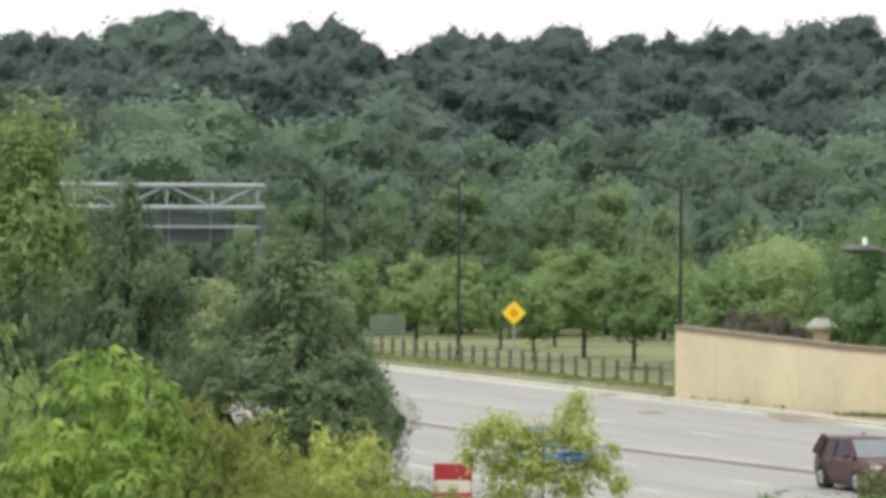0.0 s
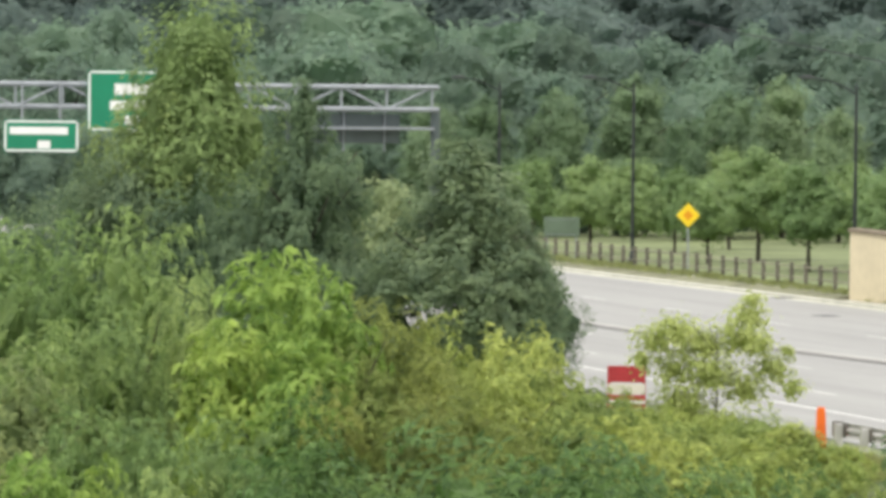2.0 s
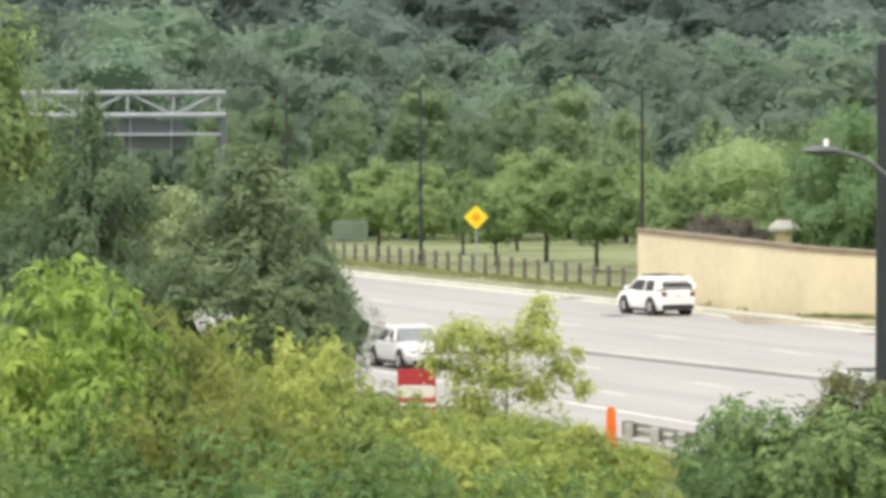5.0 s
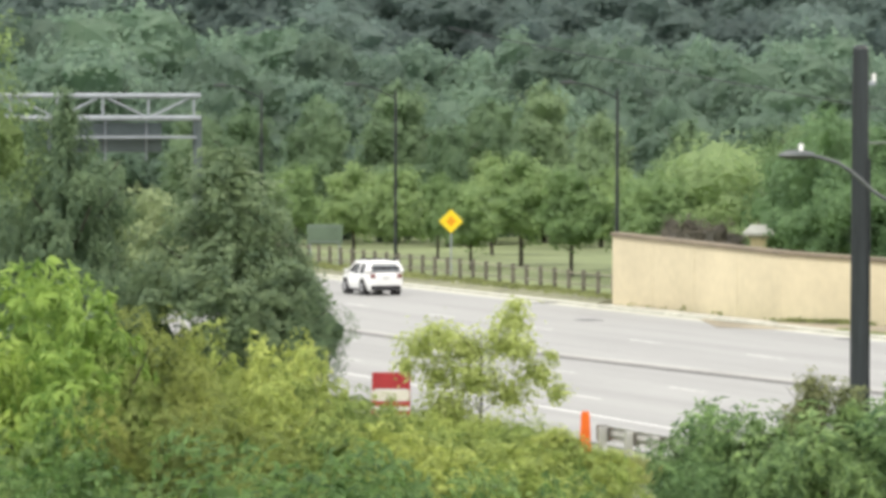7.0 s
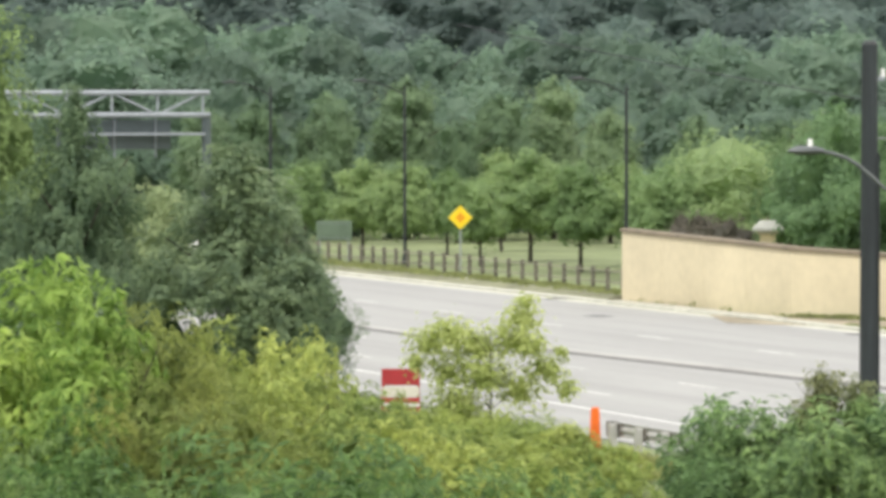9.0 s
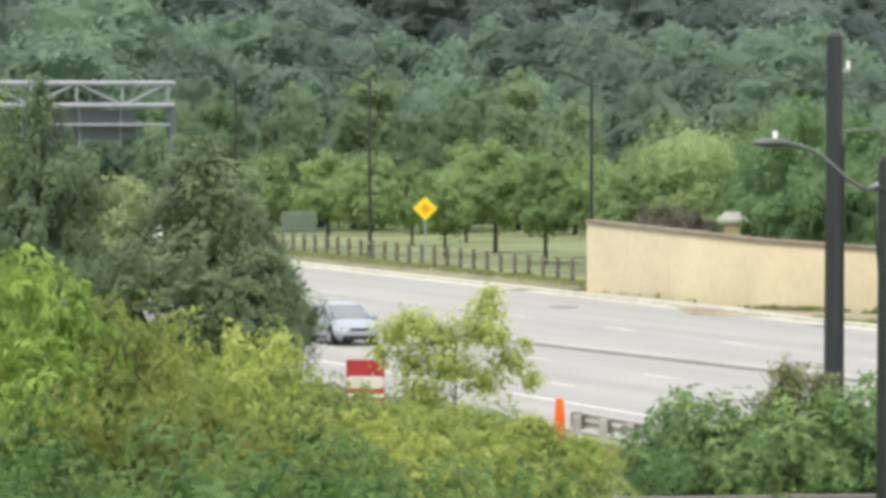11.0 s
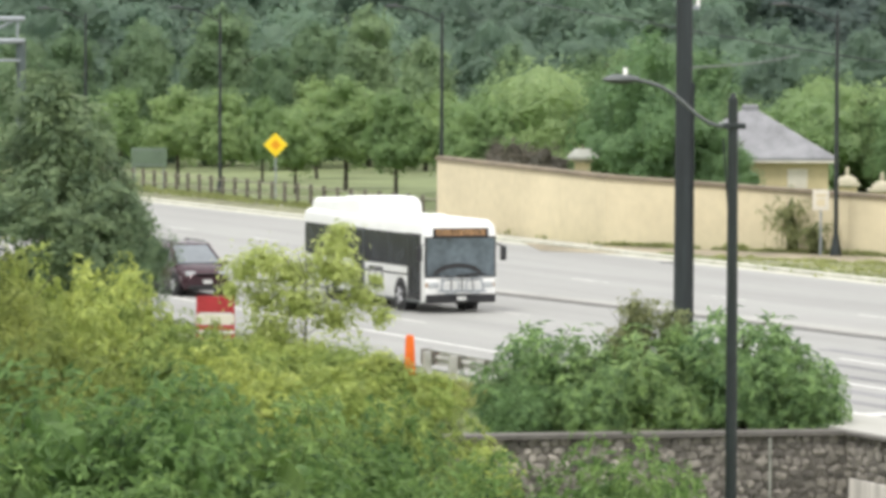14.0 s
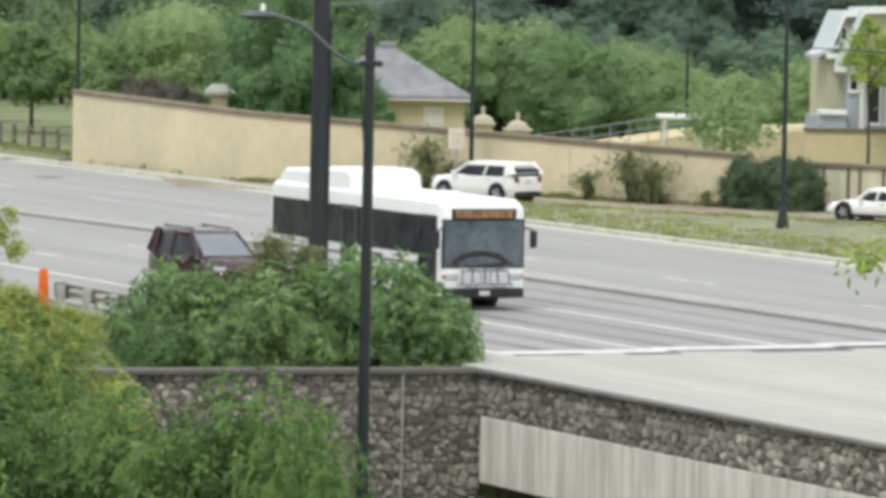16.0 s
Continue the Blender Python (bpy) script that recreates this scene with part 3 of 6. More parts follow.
def grass_tufts(name, label, spots, count, tall, seed, material):
    """Uneven blades of grass in clumps along strips of (x0, y0, x1, y1, width, z)."""
    rs = np.random.RandomState(seed)
    verts, faces = [], []
    long = np.array([math.hypot(x1 - x0, y1 - y0) for x0, y0, x1, y1, w, z in spots])
    for k in range(count):
        x0, y0, x1, y1, w, z = spots[rs.choice(len(spots), p=long / long.sum())]
        f, o = rs.rand(), rs.normal() * 0.3 * w
        n = noise.noise(Vector((f * (x1 - x0) * 0.8, seed, o * 1.5)))
        if n < -0.12:
            continue
        cx, cy = x0 + (x1 - x0) * f, y0 + (y1 - y0) * f + o
        for j in range(5):
            a, h = rs.rand() * 6.28, tall * rs.uniform(0.5, 1.0) * (0.7 + n)
            px, py = cx + rs.normal() * 0.06, cy + rs.normal() * 0.06
            lean, wide = rs.uniform(0.1, 0.6) * h, 0.018 + 0.02 * rs.rand()
            c, d = math.cos(a), math.sin(a)
            b = len(verts)
            verts += [(px - d * wide, py + c * wide, z), (px + d * wide, py - c * wide, z), (px + c * lean * 0.4 + d * wide * 0.7, py + d * lean * 0.4 - c * wide * 0.7, z + h * 0.6),
                      (px + c * lean, py + d * lean, z + h), (px + c * lean * 0.4 - d * wide * 0.7, py + d * lean * 0.4 + c * wide * 0.7, z + h * 0.6)]
            faces.append((b, b + 1, b + 2, b + 3, b + 4))
    me = bpy.data.meshes.new(name)
    me.from_pydata(verts, [], faces)
    me.materials.append(M[material])
    tagged(new(name, me), label, "grass", kind="stuff")


grass_tufts("kerb_grass", "ragged dry grass hanging over the kerb", [(-191, KERB + 0.75, -120, KERB + 0.75, 0.9, 0.03)], 3000, 0.2, 5, "blade")
a, b = beside(0, 0.7), beside(27, 0.7)
grass_tufts("wall_grass", "dry weeds along the foot of the stucco wall", [(*a, *b, 0.6, 0.0), (-218, 83.1, -203, 84.4, 0.4, 0.02)], 2200, 0.3, 6, "blade")
a, b = beside(11, 6.4), beside(60, 8.0)
grass_tufts("verge_grass", "patches of longer dry grass on the verge", [(-182, 84.6, -140, 86.5, 5.0, 0.04), (*a, *b, 2.0, 0.04)], 4500, 0.16, 7, "blade")
grass_tufts("fence_grass", "long grass along the fence", [(-290, 83.6, -220, 83.6, 1.2, 0.3)], 3500, 0.3, 8, "blade")
grass_tufts("shoulder_grass", "long grass below the guardrail", [(-128, 46.6, -111, 46.6, 1.6, -0.1)], 3000, 0.35, 9, "blade")


# ---- walls ----
def sloped_wall(name, a, b, z0a, z0b, za, zb, thick, material, parent):
    """A wall from a to b whose top runs from za to zb."""
    way = (b - a).normalized()
    back = Vector((-way.y, way.x)) * thick
    rings = []
    for p, lo, hi in ((a, z0a, za), (b, z0b, zb)):
        q = p + back
        rings.append([(p.x, p.y, lo), (p.x, p.y, hi), (q.x, q.y, hi), (q.x, q.y, lo)])
    return part(name, loft(rings), material, parent)


def cope(a, b, za, zb, parent):
    way = (b - a).normalized()
    side = Vector((-way.y, way.x))
    rings = []
    for p, z in ((a, za), (b, zb)):
        f, k = p - side * 0.1, p + side * 0.5
        rings.append([(f.x, f.y, z), (f.x, f.y, z + 0.13), (f.x + side.x * 0.1, f.y + side.y * 0.1, z + 0.18), (k.x, k.y, z + 0.18), (k.x, k.y, z)])
    return part("coping", loft(rings), "coping", parent, "brown weathered coping")


def make_walls():
    w = thing("wall_road", "long tan stucco boundary wall with brown coping, falling in height", "wall", kind="structure")
    tops = (3.25, 2.85, 1.98)
    for i in (0, 1):
        n = 4 if i == 0 else 6
        for k in range(n):
            a, b = WALL[i].lerp(WALL[i + 1], k / n), WALL[i].lerp(WALL[i + 1], (k + 1) / n)
            za, zb = (tops[i] + (tops[i + 1] - tops[i]) * q / n for q in (k, k + 1))
            sloped_wall("panel", a, b - (b - a).normalized() * 0.02, -0.2, -0.2, za, zb, 0.4, "stucco", w)
            cope(a, b, za, zb, w)
    v = thing("wall_gate", "lower pale wall with dark upright drip streaks and brown coping beyond a hedge", "wall", kind="structure")
    a = Vector((-177.0, 98.3))
    for k in range(6):
        p, q = a + WW * (k * 3.2), a + WW * (k * 3.2 + 3.18)
        sloped_wall("panel", p, q, -0.2, -0.2, 1.75, 1.75, 0.4, "wall_pale", v)
        cope(p, q, 1.75, 1.75, v)
        # thin brown bars stand in for dark drip streaks below the coping
        for s in (0.3, 0.68, 1.85, 2.4):
            c = p + WW * s
            o = bx((c.x - 0.06, c.y - 0.06, -0.2), (c.x + 0.06, c.y + 0.06, 1.75), 0.01)
            part("drip_bar", o, "coping", v)


make_walls()

# bridge abutment: wing wall and fascia
WING_A, WING_B = Vector((-106.5, EDGE)), Vector((-109.3, 33.0))
wing = thing("wall_wing", "rubble stone wing wall of the bridge with a flat concrete cap", "wall", kind="structure")
way = (WING_A - WING_B).normalized()
rise = Vector((way.y, -way.x))
a, b = WING_B, WING_A
o = [(a.x, a.y), (b.x, b.y), (b.x - rise.x * 0.5, b.y - rise.y * 0.5), (a.x - rise.x * 0.5, a.y - rise.y * 0.5)]
part("backing", prism(o, -5.8, 0.0), "mortar", wing)
o = [tuple(p) for p in (a + rise * 0.16, b + rise * 0.16, b - rise * 0.6, a - rise * 0.6)]
part("cap", prism(o, 0.0, 0.1), "cap", wing, "grey weathered concrete cap")
part("drain_pipe", bar((-106.68, 48.6, -5.6), (-106.68, 48.6, -0.03), 0.03, 8), "pale_stone", wing, "pale upright drain pipe")
fascia = thing("wall_bridge", "rubble stone bridge parapet band above a streaked concrete girder", "bridge", kind="structure")
part("backing", bx((-106.5, EDGE, -1.0), (ROAD_E, EDGE + 0.34, 0.0)), "mortar", fascia)
part("cap", bx((-106.55, EDGE - 0.16, 0.0), (ROAD_E, EDGE + 0.4, 0.09), 0.02), "cap", fascia, "dark weathered concrete cap")
part("girder", bx((-106.35, EDGE - 0.06, -2.55), (ROAD_E, EDGE + 0.45, -1.0), 0.02), "girder", fascia, "pale concrete girder with vertical water streaks")


def stone_mesh(rng):
    """A rough block about 1 x 1 across and 1 deep, its face towards -Y."""
    n = rng.randint(6, 8)
    bm = bmesh.new()
    rim, face = [], []
    for i in range(n):
        a = 2 * math.pi * i / n + rng.uniform(-0.25, 0.25)
        c, s = math.cos(a), math.sin(a)
        k = 0.56 / max(abs(c), abs(s)) ** 0.75 * rng.uniform(0.86, 1.0)
        rim.append(bm.verts.new((c * k, 0.2, s * k)))
        face.append(bm.verts.new((c * k * 0.8, -1 + rng.uniform(-0.3, 0.3), s * k * 0.8)))
    top = bm.verts.new((rng.uniform(-0.1, 0.1), -1.25, rng.uniform(-0.1, 0.1)))
    for i in range(n):
        j = (i + 1) % n
        bm.faces.new((rim[i], rim[j], face[j], face[i]))
        bm.faces.new((face[i], face[j], top))
    bmesh.ops.recalc_face_normals(bm, faces=bm.faces)
    me = bpy.data.meshes.new("stone")
    bm.to_mesh(me)
    bm.free()
    me.materials.append(M["stone"])
    return me


def lay_stones(parent, start, along, length, z0, z1, single, rng, shapes, corner=0.0):
    """Rubble facing from start along a wall; the first `single` stones are pieces of their own, the rest one mesh."""
    out = Vector((along.y, -along.x, 0))
    turn = Matrix(((along.x, -out.x, 0), (along.y, -out.y, 0), (0, 0, 1))).to_4x4()
    spots = []
    z = z1
    while z > z0 + 0.06:
        h = min(rng.uniform(0.1, 0.24), z - z0)
        x = rng.uniform(-0.1, 0.1)
        while x < length:
            w = rng.uniform(0.11, 0.38)
            spots.append((x + w / 2, z - h / 2 + rng.uniform(-0.05, 0.05), w, h * rng.uniform(0.85, 1.3)))
            x += w
        z -= h
    spots.sort(key=lambda s: abs(s[0] - corner) + 0.9 * (z1 - s[1]))
    verts, faces = [], []
    for i, (x, z, w, h) in enumerate(spots):
        p = start + along * x
        m = Matrix.Translation((p.x, p.y, z)) @ turn @ pose(0, 0, 0, 0, rng.uniform(-28, 28), 0) @ Matrix.Diagonal((w * 0.97, rng.uniform(0.025, 0.06), h * 0.97, 1))
        me = rng.choice(shapes)
        if i < single:
            ob = new("stone", me)
            ob.parent = parent
            ob.matrix_basis = m
        else:
            base = len(verts)
            verts += [m @ v.co for v in me.vertices]
            faces += [[base + k for k in f.vertices] for f in me.polygons]
    if faces:
        me = bpy.data.meshes.new("stone_facing")
        me.from_pydata(verts, [], faces)
        me.materials.append(M["stone"])
        ob = new("stone_facing", me)
        ob.parent = parent
        ob["kind"] = "stuff"


# ---- plants ----
def leaf_faces(rs, c, d, nrm, leaf, slim, droop, fan):
    """Corners and faces of leaves at the points c, which face nrm on a crown whose outside is d. fan: leaflets that spread from one stalk."""
    count = len(c)
    t = rs.normal(size=(count, 3)) + d * 0.4 + np.array([0, 0, -droop])
    if fan:
        g = np.repeat(np.arange(count // fan), fan)
        count = len(g)
        c, axis = c[g], nrm[g]
        e1 = d[g] * 0.5 + rs.normal(size=(count // fan, 3))[g] * 0.6 - np.array([0, 0, 0.3 + droop])
        e1 -= axis * (e1 * axis).sum(1)[:, None]
        e1 /= np.linalg.norm(e1, axis=1)[:, None]
        e2 = np.cross(axis, e1)
        a = ((np.tile(np.arange(fan), count // fan) / (fan - 1) - 0.5) * 2.6 + rs.normal(size=count) * 0.3)[:, None]
        way = e1 * np.cos(a) + e2 * np.sin(a)
        t = way - axis * (0.1 + droop * 0.4) + rs.normal(size=(count, 3)) * 0.2
        nrm = axis + way * 0.25 + rs.normal(size=(count, 3)) * 0.2
        c = c + t * leaf * 0.9
    nrm = nrm / np.linalg.norm(nrm, axis=1)[:, None]
    t = t - nrm * (t * nrm).sum(1)[:, None]
    t /= np.linalg.norm(t, axis=1)[:, None]
    s = np.cross(nrm, t)
    k = leaf * rs.uniform(0.6, 1.35, count)[:, None]
    v = np.stack([c - t * k, c - s * k * slim + nrm * k * 0.15, c + t * k, c + s * k * slim + nrm * k * 0.15], axis=1).reshape(-1, 3)
    return v.tolist(), [(4 * i, 4 * i + 1, 4 * i + 2, 4 * i + 3) for i in range(count)]


def foliage(name, lumps, count, leaf, seed, material, slim=0.5, droop=0.0, core=0.78, spread=0.3):
    """A loose crown: lumps of (x, y, z, r) covered in leaves, with a leafy dark inside."""
    rs = np.random.RandomState(seed)
    L = np.array(lumps)
    area = L[:, 3] ** 2
    pick = rs.choice(len(L), count, p=area / area.sum())
    d = rs.normal(size=(count, 3))
    d[:, 2] = np.where(d[:, 2] < -0.75, -d[:, 2], d[:, 2])
    d /= np.linalg.norm(d, axis=1)[:, None]
    rad = L[pick, 3] * (1 + rs.normal(size=count) * spread * 0.4 - np.abs(rs.normal(size=count)) * spread * 0.5)
    c = L[pick, :3] + d * rad[:, None] * np.array([1, 1, 0.85])
    nrm = d + rs.normal(size=(count, 3)) * 0.38 + np.array([0, 0, 0.5])
    verts, faces = leaf_faces(rs, c, d, nrm, leaf, slim, droop, 0)
    if core:
        bm = bmesh.new()
        for x, y, z, r in lumps:
            bmesh.ops.create_icosphere(bm, subdivisions=1, radius=r * core, matrix=Matrix.Translation((x, y, z)) @ Matrix.Diagonal((1, 1, 0.85, 1)))
        bm.verts.index_update()
        base = len(verts)
        verts += [tuple(p.co) for p in bm.verts]
        faces += [tuple(base + q.index for q in f.verts) for f in bm.faces]
        bm.free()
    me = bpy.data.meshes.new(name)
    me.from_pydata(verts, [], faces)
    me.materials.append(M[material])
    return me


def crown_shape(f, r, waist, blunt):
    """The crown's radius at the height f (0 foot, 1 tip); waist: where it is widest; blunt: 1 for a straight cone, 2 and more for a round top."""
    g = np.clip((f - waist) / (1 - waist), 0, 1)
    low = np.clip(1 - f / waist, 0, 1)
    return r * np.where(f > waist, (1 - g ** blunt) ** (0.85 if blunt < 1.5 else 0.55), (1 - low ** 2) ** 0.5)


def crown_mesh(name, h, r, base, bough, count, leaf, seed, material, slim, droop, core, depth, fan, waist, blunt, gaps):
    """A full crown: leaves on an uneven skin whose boughs are about `bough` across, with gaps, over a dark inside."""
    rs = np.random.RandomState(seed)
    fs = np.linspace(0.004, 0.996, 250)
    weight = crown_shape(fs, r, waist, blunt) + 0.08 * r
    f = np.clip(rs.choice(fs, count, p=weight / weight.sum()) + rs.uniform(-0.002, 0.002, count), 0.003, 0.997)
    a = rs.uniform(0, 6.2832, count)
    shift = Vector((seed * 3.1, seed * 1.7, seed * 0.9))

    def skin(f, a):
        rad = crown_shape(f, r, waist, blunt)
        slope = (crown_shape(f + 0.003, r, waist, blunt) - crown_shape(f - 0.003, r, waist, blunt)) / (0.006 * (h - base))
        p = np.stack([rad * np.cos(a), rad * np.sin(a), base + f * (h - base)], axis=1)
        d = np.stack([np.cos(a), np.sin(a), -slope], axis=1)
        d /= np.linalg.norm(d, axis=1)[:, None]
        big = np.array([noise.noise(Vector(q) / (bough * 1.9) + shift) for q in p.tolist()])
        fine = np.array([noise.noise(Vector(q) / (bough * 0.75) - shift) for q in p.tolist()])
        return p, d, bough * (1.3 * big + 0.85 * fine - 0.25), fine

    p, d, push, fine = skin(f, a)
    deep = np.abs(rs.normal(size=count)) * depth * bough
    keep = (fine > gaps) | (rs.rand(count) < 0.22)
    c = p + d * (push - deep + rs.normal(size=count) * leaf * 0.6)[:, None]
    tilt = np.array([noise.noise_vector(Vector(q) / (bough * 0.8) + shift * 0.5) for q in p.tolist()])
    nrm = d * 0.9 + tilt * 0.9 + rs.normal(size=(count, 3)) * 0.22 + np.array([0, 0, 0.4])
    verts, faces = leaf_faces(rs, c[keep], d[keep], nrm[keep], leaf, slim, droop, fan)
    if core:
        n, m = 22, 18
        ff, aa = np.meshgrid(np.linspace(0.02, 0.98, m), np.arange(n) * 6.2832 / n, indexing="ij")
        q, e, push, fine = skin(ff.ravel(), aa.ravel())
        q = q + e * (push - bough * (1.0 - core))[:, None]
        at = len(verts)
        verts += q.tolist()
        faces += [(at + i * n + k, at + i * n + (k + 1) % n, at + (i + 1) * n + (k + 1) % n, at + (i + 1) * n + k) for i in range(m - 1) for k in range(n)]
    me = bpy.data.meshes.new(name)
    me.from_pydata(verts, [], faces)
    me.materials.append(M[material])
    return me


def trunk_mesh(h, r, seed, limbs=5, crown_from=0.35):
    rng = random.Random(seed)
    bm = bmesh.new()
    p = Vector((0, 0, -0.3))
    for k in range(4):
        q = Vector((rng.uniform(-1, 1) * r * 0.8, rng.uniform(-1, 1) * r * 0.8, h * 0.8 * (k + 1) / 4))
        beam(bm, p, q, r * (1.15 - k * 0.25), 7, r * (0.9 - k * 0.25))
        p = q
    for k in range(limbs):
        a = rng.uniform(0, 6.28)
        z = h * rng.uniform(crown_from, 0.65)
        ln = h * rng.uniform(0.18, 0.3)
        beam(bm, (0, 0, z), (math.cos(a) * ln, math.sin(a) * ln, z + ln * rng.uniform(0.5, 1.0)), r * 0.4, 5, r * 0.12)
    return bm


def plant(name, label, category, h, crown_mesh, crown_name="crown", trunk=None, seed=1, limbs=5, crown_from=0.35):
    """A tree or bush at the origin, ready to be copied into place."""
    ob = thing(name, label, category)
    if trunk:
        part("trunk", trunk_mesh(h, trunk, seed, limbs, crown_from), "bark", ob)
    c = new(crown_name, crown_mesh)
    c.parent = ob
    ob["height"] = h
    return ob


def set_plants(templates, places, group, rng, wide=(0.92, 1.12)):
    """Places plants of (x, y, top) or (x, y, top, radius): each a turned and sized copy of a template, its foot on the ground. The templates take the first places."""
    for i, (x, y, top, *radius) in enumerate(places):
        t = templates[i % len(templates)]
        z = ground_z(x, y)
        k = (top - z) / t["height"]
        w = radius[0] / t["radius"] if radius else k * rng.uniform(*wide)
        m = pose(x, y, z, 0, 0, rng.uniform(0, 360)) @ Matrix.Diagonal((w, w, k, 1))
        if i < len(templates):
            t.matrix_basis = m
            t.scale = (w, w, k)
            ob = t
        else:
            ob = copy_thing(t, pose(*m.translation, 0, 0, rng.uniform(0, 360)))
            ob.scale = (w, w, k)
        tagged(ob, group=group)


def crown_tree(name, label, h, r, base, bough, count, leaf, seed, material, trunk, slim=0.5, droop=0.0, depth=0.35, core=0.5, fan=0, waist=0.42, blunt=2.2, gaps=-0.6):
    me = crown_mesh(name, h, r, base, bough, count, leaf, seed, material, slim, droop, core, depth, fan, waist, blunt, gaps)
    ob = plant(name, label, "bush" if "bush" in name or "shrub" in name else "tree", h, me, trunk=trunk, seed=seed, crown_from=max(0.2, base / h))
    ob["radius"] = r
    return ob


rng = random.Random(5)
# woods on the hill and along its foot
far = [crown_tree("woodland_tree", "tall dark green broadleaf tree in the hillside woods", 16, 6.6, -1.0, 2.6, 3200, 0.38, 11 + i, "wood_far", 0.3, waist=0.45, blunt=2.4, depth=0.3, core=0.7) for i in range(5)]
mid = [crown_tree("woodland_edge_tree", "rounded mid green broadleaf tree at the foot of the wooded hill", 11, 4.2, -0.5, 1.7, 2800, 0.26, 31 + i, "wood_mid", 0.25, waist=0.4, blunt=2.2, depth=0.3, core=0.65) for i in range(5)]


def at_bearing(px, deep):
    """A ground place by its bearing from the window, in thousandths across the middle, and its distance."""
    a = radians(157.73) - math.atan(px / 1000)
    return math.cos(a) * deep, math.sin(a) * deep


def between(table, v):
    """The value at v on a line through the rows of (place, value)."""
    for (a, p), (b, q) in zip(table, table[1:]):
        if v <= b:
            return p + (q - p) * max(0.0, (v - a) / (b - a))
    return table[-1][1]


spots = []
for deep, gap, top, jit in ((655, 9, 30.2, 1.2), (625, 13, 28.4, 1.6), (590, 13, 25.2, 1.8), (545, 14, 21.5, 1.6), (495, 15, 17.0, 1.5)):
    b = -208
    while b < 150:
        b += gap * rng.uniform(0.7, 1.3)
        x, y = at_bearing(b, deep + rng.uniform(-16, 16))
        spots.append((x, y, top + rng.gauss(0, jit) * 0.8 + (0.6 if b > 0 and deep > 600 else 0)))
b = 48
while b < 150:
    x, y = at_bearing(b, 462 + rng.uniform(-8, 8))
    spots.append((x, y, 13.5 + rng.gauss(0, 1.0)))
    b += 9 * rng.uniform(0.8, 1.2)
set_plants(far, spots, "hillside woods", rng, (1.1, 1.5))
# the lighter trees at the hill's foot: their tops rise and fall along the wood's edge
EDGE_TOP = ((-210, 16.0), (-165, 15.5), (-134, 18.6), (-111, 16.2), (-83, 14.0), (-49, 14.2), (-16, 15.0), (14, 16.2), (45, 13.0), (80, 9.0), (150, 9.0))
spots = []
for deep, gap, drop, jit in ((450, 10, 0.0, 0.9), (410, 10.5, 3.2, 1.1), (365, 11, 6.0, 1.0)):
    b = -206
    while b < 145:
        b += gap * rng.uniform(0.75, 1.25)
        x, y = at_bearing(b, deep + rng.uniform(-12, 12))
        spots.append((x, y, max(5.0, between(EDGE_TOP, b) - drop + rng.gauss(0, jit))))
for k in range(16):
    x, y = at_bearing(-90 + 9.4 * k, 350 + rng.uniform(-10, 10))
    spots.append((x, y, 4.6 + rng.gauss(0, 0.8)))
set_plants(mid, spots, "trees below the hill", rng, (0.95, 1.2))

# lawn beyond the fence
lawn = [crown_tree("lawn_tree", "small upright green tree with a bare lower trunk on the lawn", 6.2, 2.0, 1.3, 0.8, 3000, 0.14, 51 + i, "lawn_leaf", 0.11, waist=0.35, blunt=1.6, depth=0.35) for i in range(3)]
set_plants(lawn, [(-286.7, 91.9, 5.9), (-274.5, 90.6, 5.9), (-269.9, 93.5, 5.0), (-275.5, 98.5, 6.6), (-258.4, 95.3, 6.1), (-245.1, 95.2, 5.6), (-289.6, 98.2, 5.2),
                  (-295.0, 103.6, 6.4), (-297.7, 91.8, 5.7), (-266.0, 101.0, 6.0), (-252.0, 99.0, 5.6)], "trees on the lawn", rng)
tall = [crown_tree("lawn_tree", "taller mid green tree at the back of the lawn", 10.5, 2.7, 0.0, 1.0, 4600, 0.16, 61 + i, "back_leaf", 0.16, waist=0.3, blunt=1.7) for i in range(2)]
set_plants(tall, [(-318.4, 94.7, 10.0), (-321.4, 100.6, 10.4), (-324.2, 107.1, 11.6), (-317.0, 111.4, 10.2), (-320.5, 116.2, 11.6), (-313.3, 106.9, 8.4), (-309.5, 116.2, 9.4),
                  (-324.4, 93.0, 9.2), (-306.0, 121.0, 9.0), (-300.0, 124.0, 8.4), (-295.0, 127.0, 9.0)], "trees at the back of the lawn", rng)
willow = [crown_tree("round_tree", "broad rounded light green tree behind the wall", 6.8, 3.2, -0.6, 1.1, 5200, 0.15, 71 + i, "round_leaf", 0.2, slim=0.4, droop=0.6, waist=0.4, blunt=2.6, depth=0.25) for i in range(3)]
set_plants(willow, [(-256.4, 100.2, 6.3), (-252.7, 101.5, 7.6), (-268.5, 110.4, 7.6), (-259.1, 120.0, 5.9), (-263.1, 123.6, 6.9), (-260.1, 125.4, 6.9), (-251.9, 124.2, 6.1),
                    (-261.6, 132.3, 5.4), (-267.9, 138.1, 5.4), (-240.4, 125.6, 4.6), (-232.4, 124.1, 4.5), (-255.0, 129.5, 5.6), (-240.0, 133.0, 5.0), (-230.0, 131.0, 5.4)], "rounded trees behind the wall", rng, (1.05, 1.35))
dk = [crown_tree("evergreen_tree", "dense mid green tree behind the wall", 9.2, 3.1, -0.2, 1.1, 6000, 0.15, 81 + i, "round_dark", 0.25, waist=0.35, blunt=1.9) for i in range(2)]
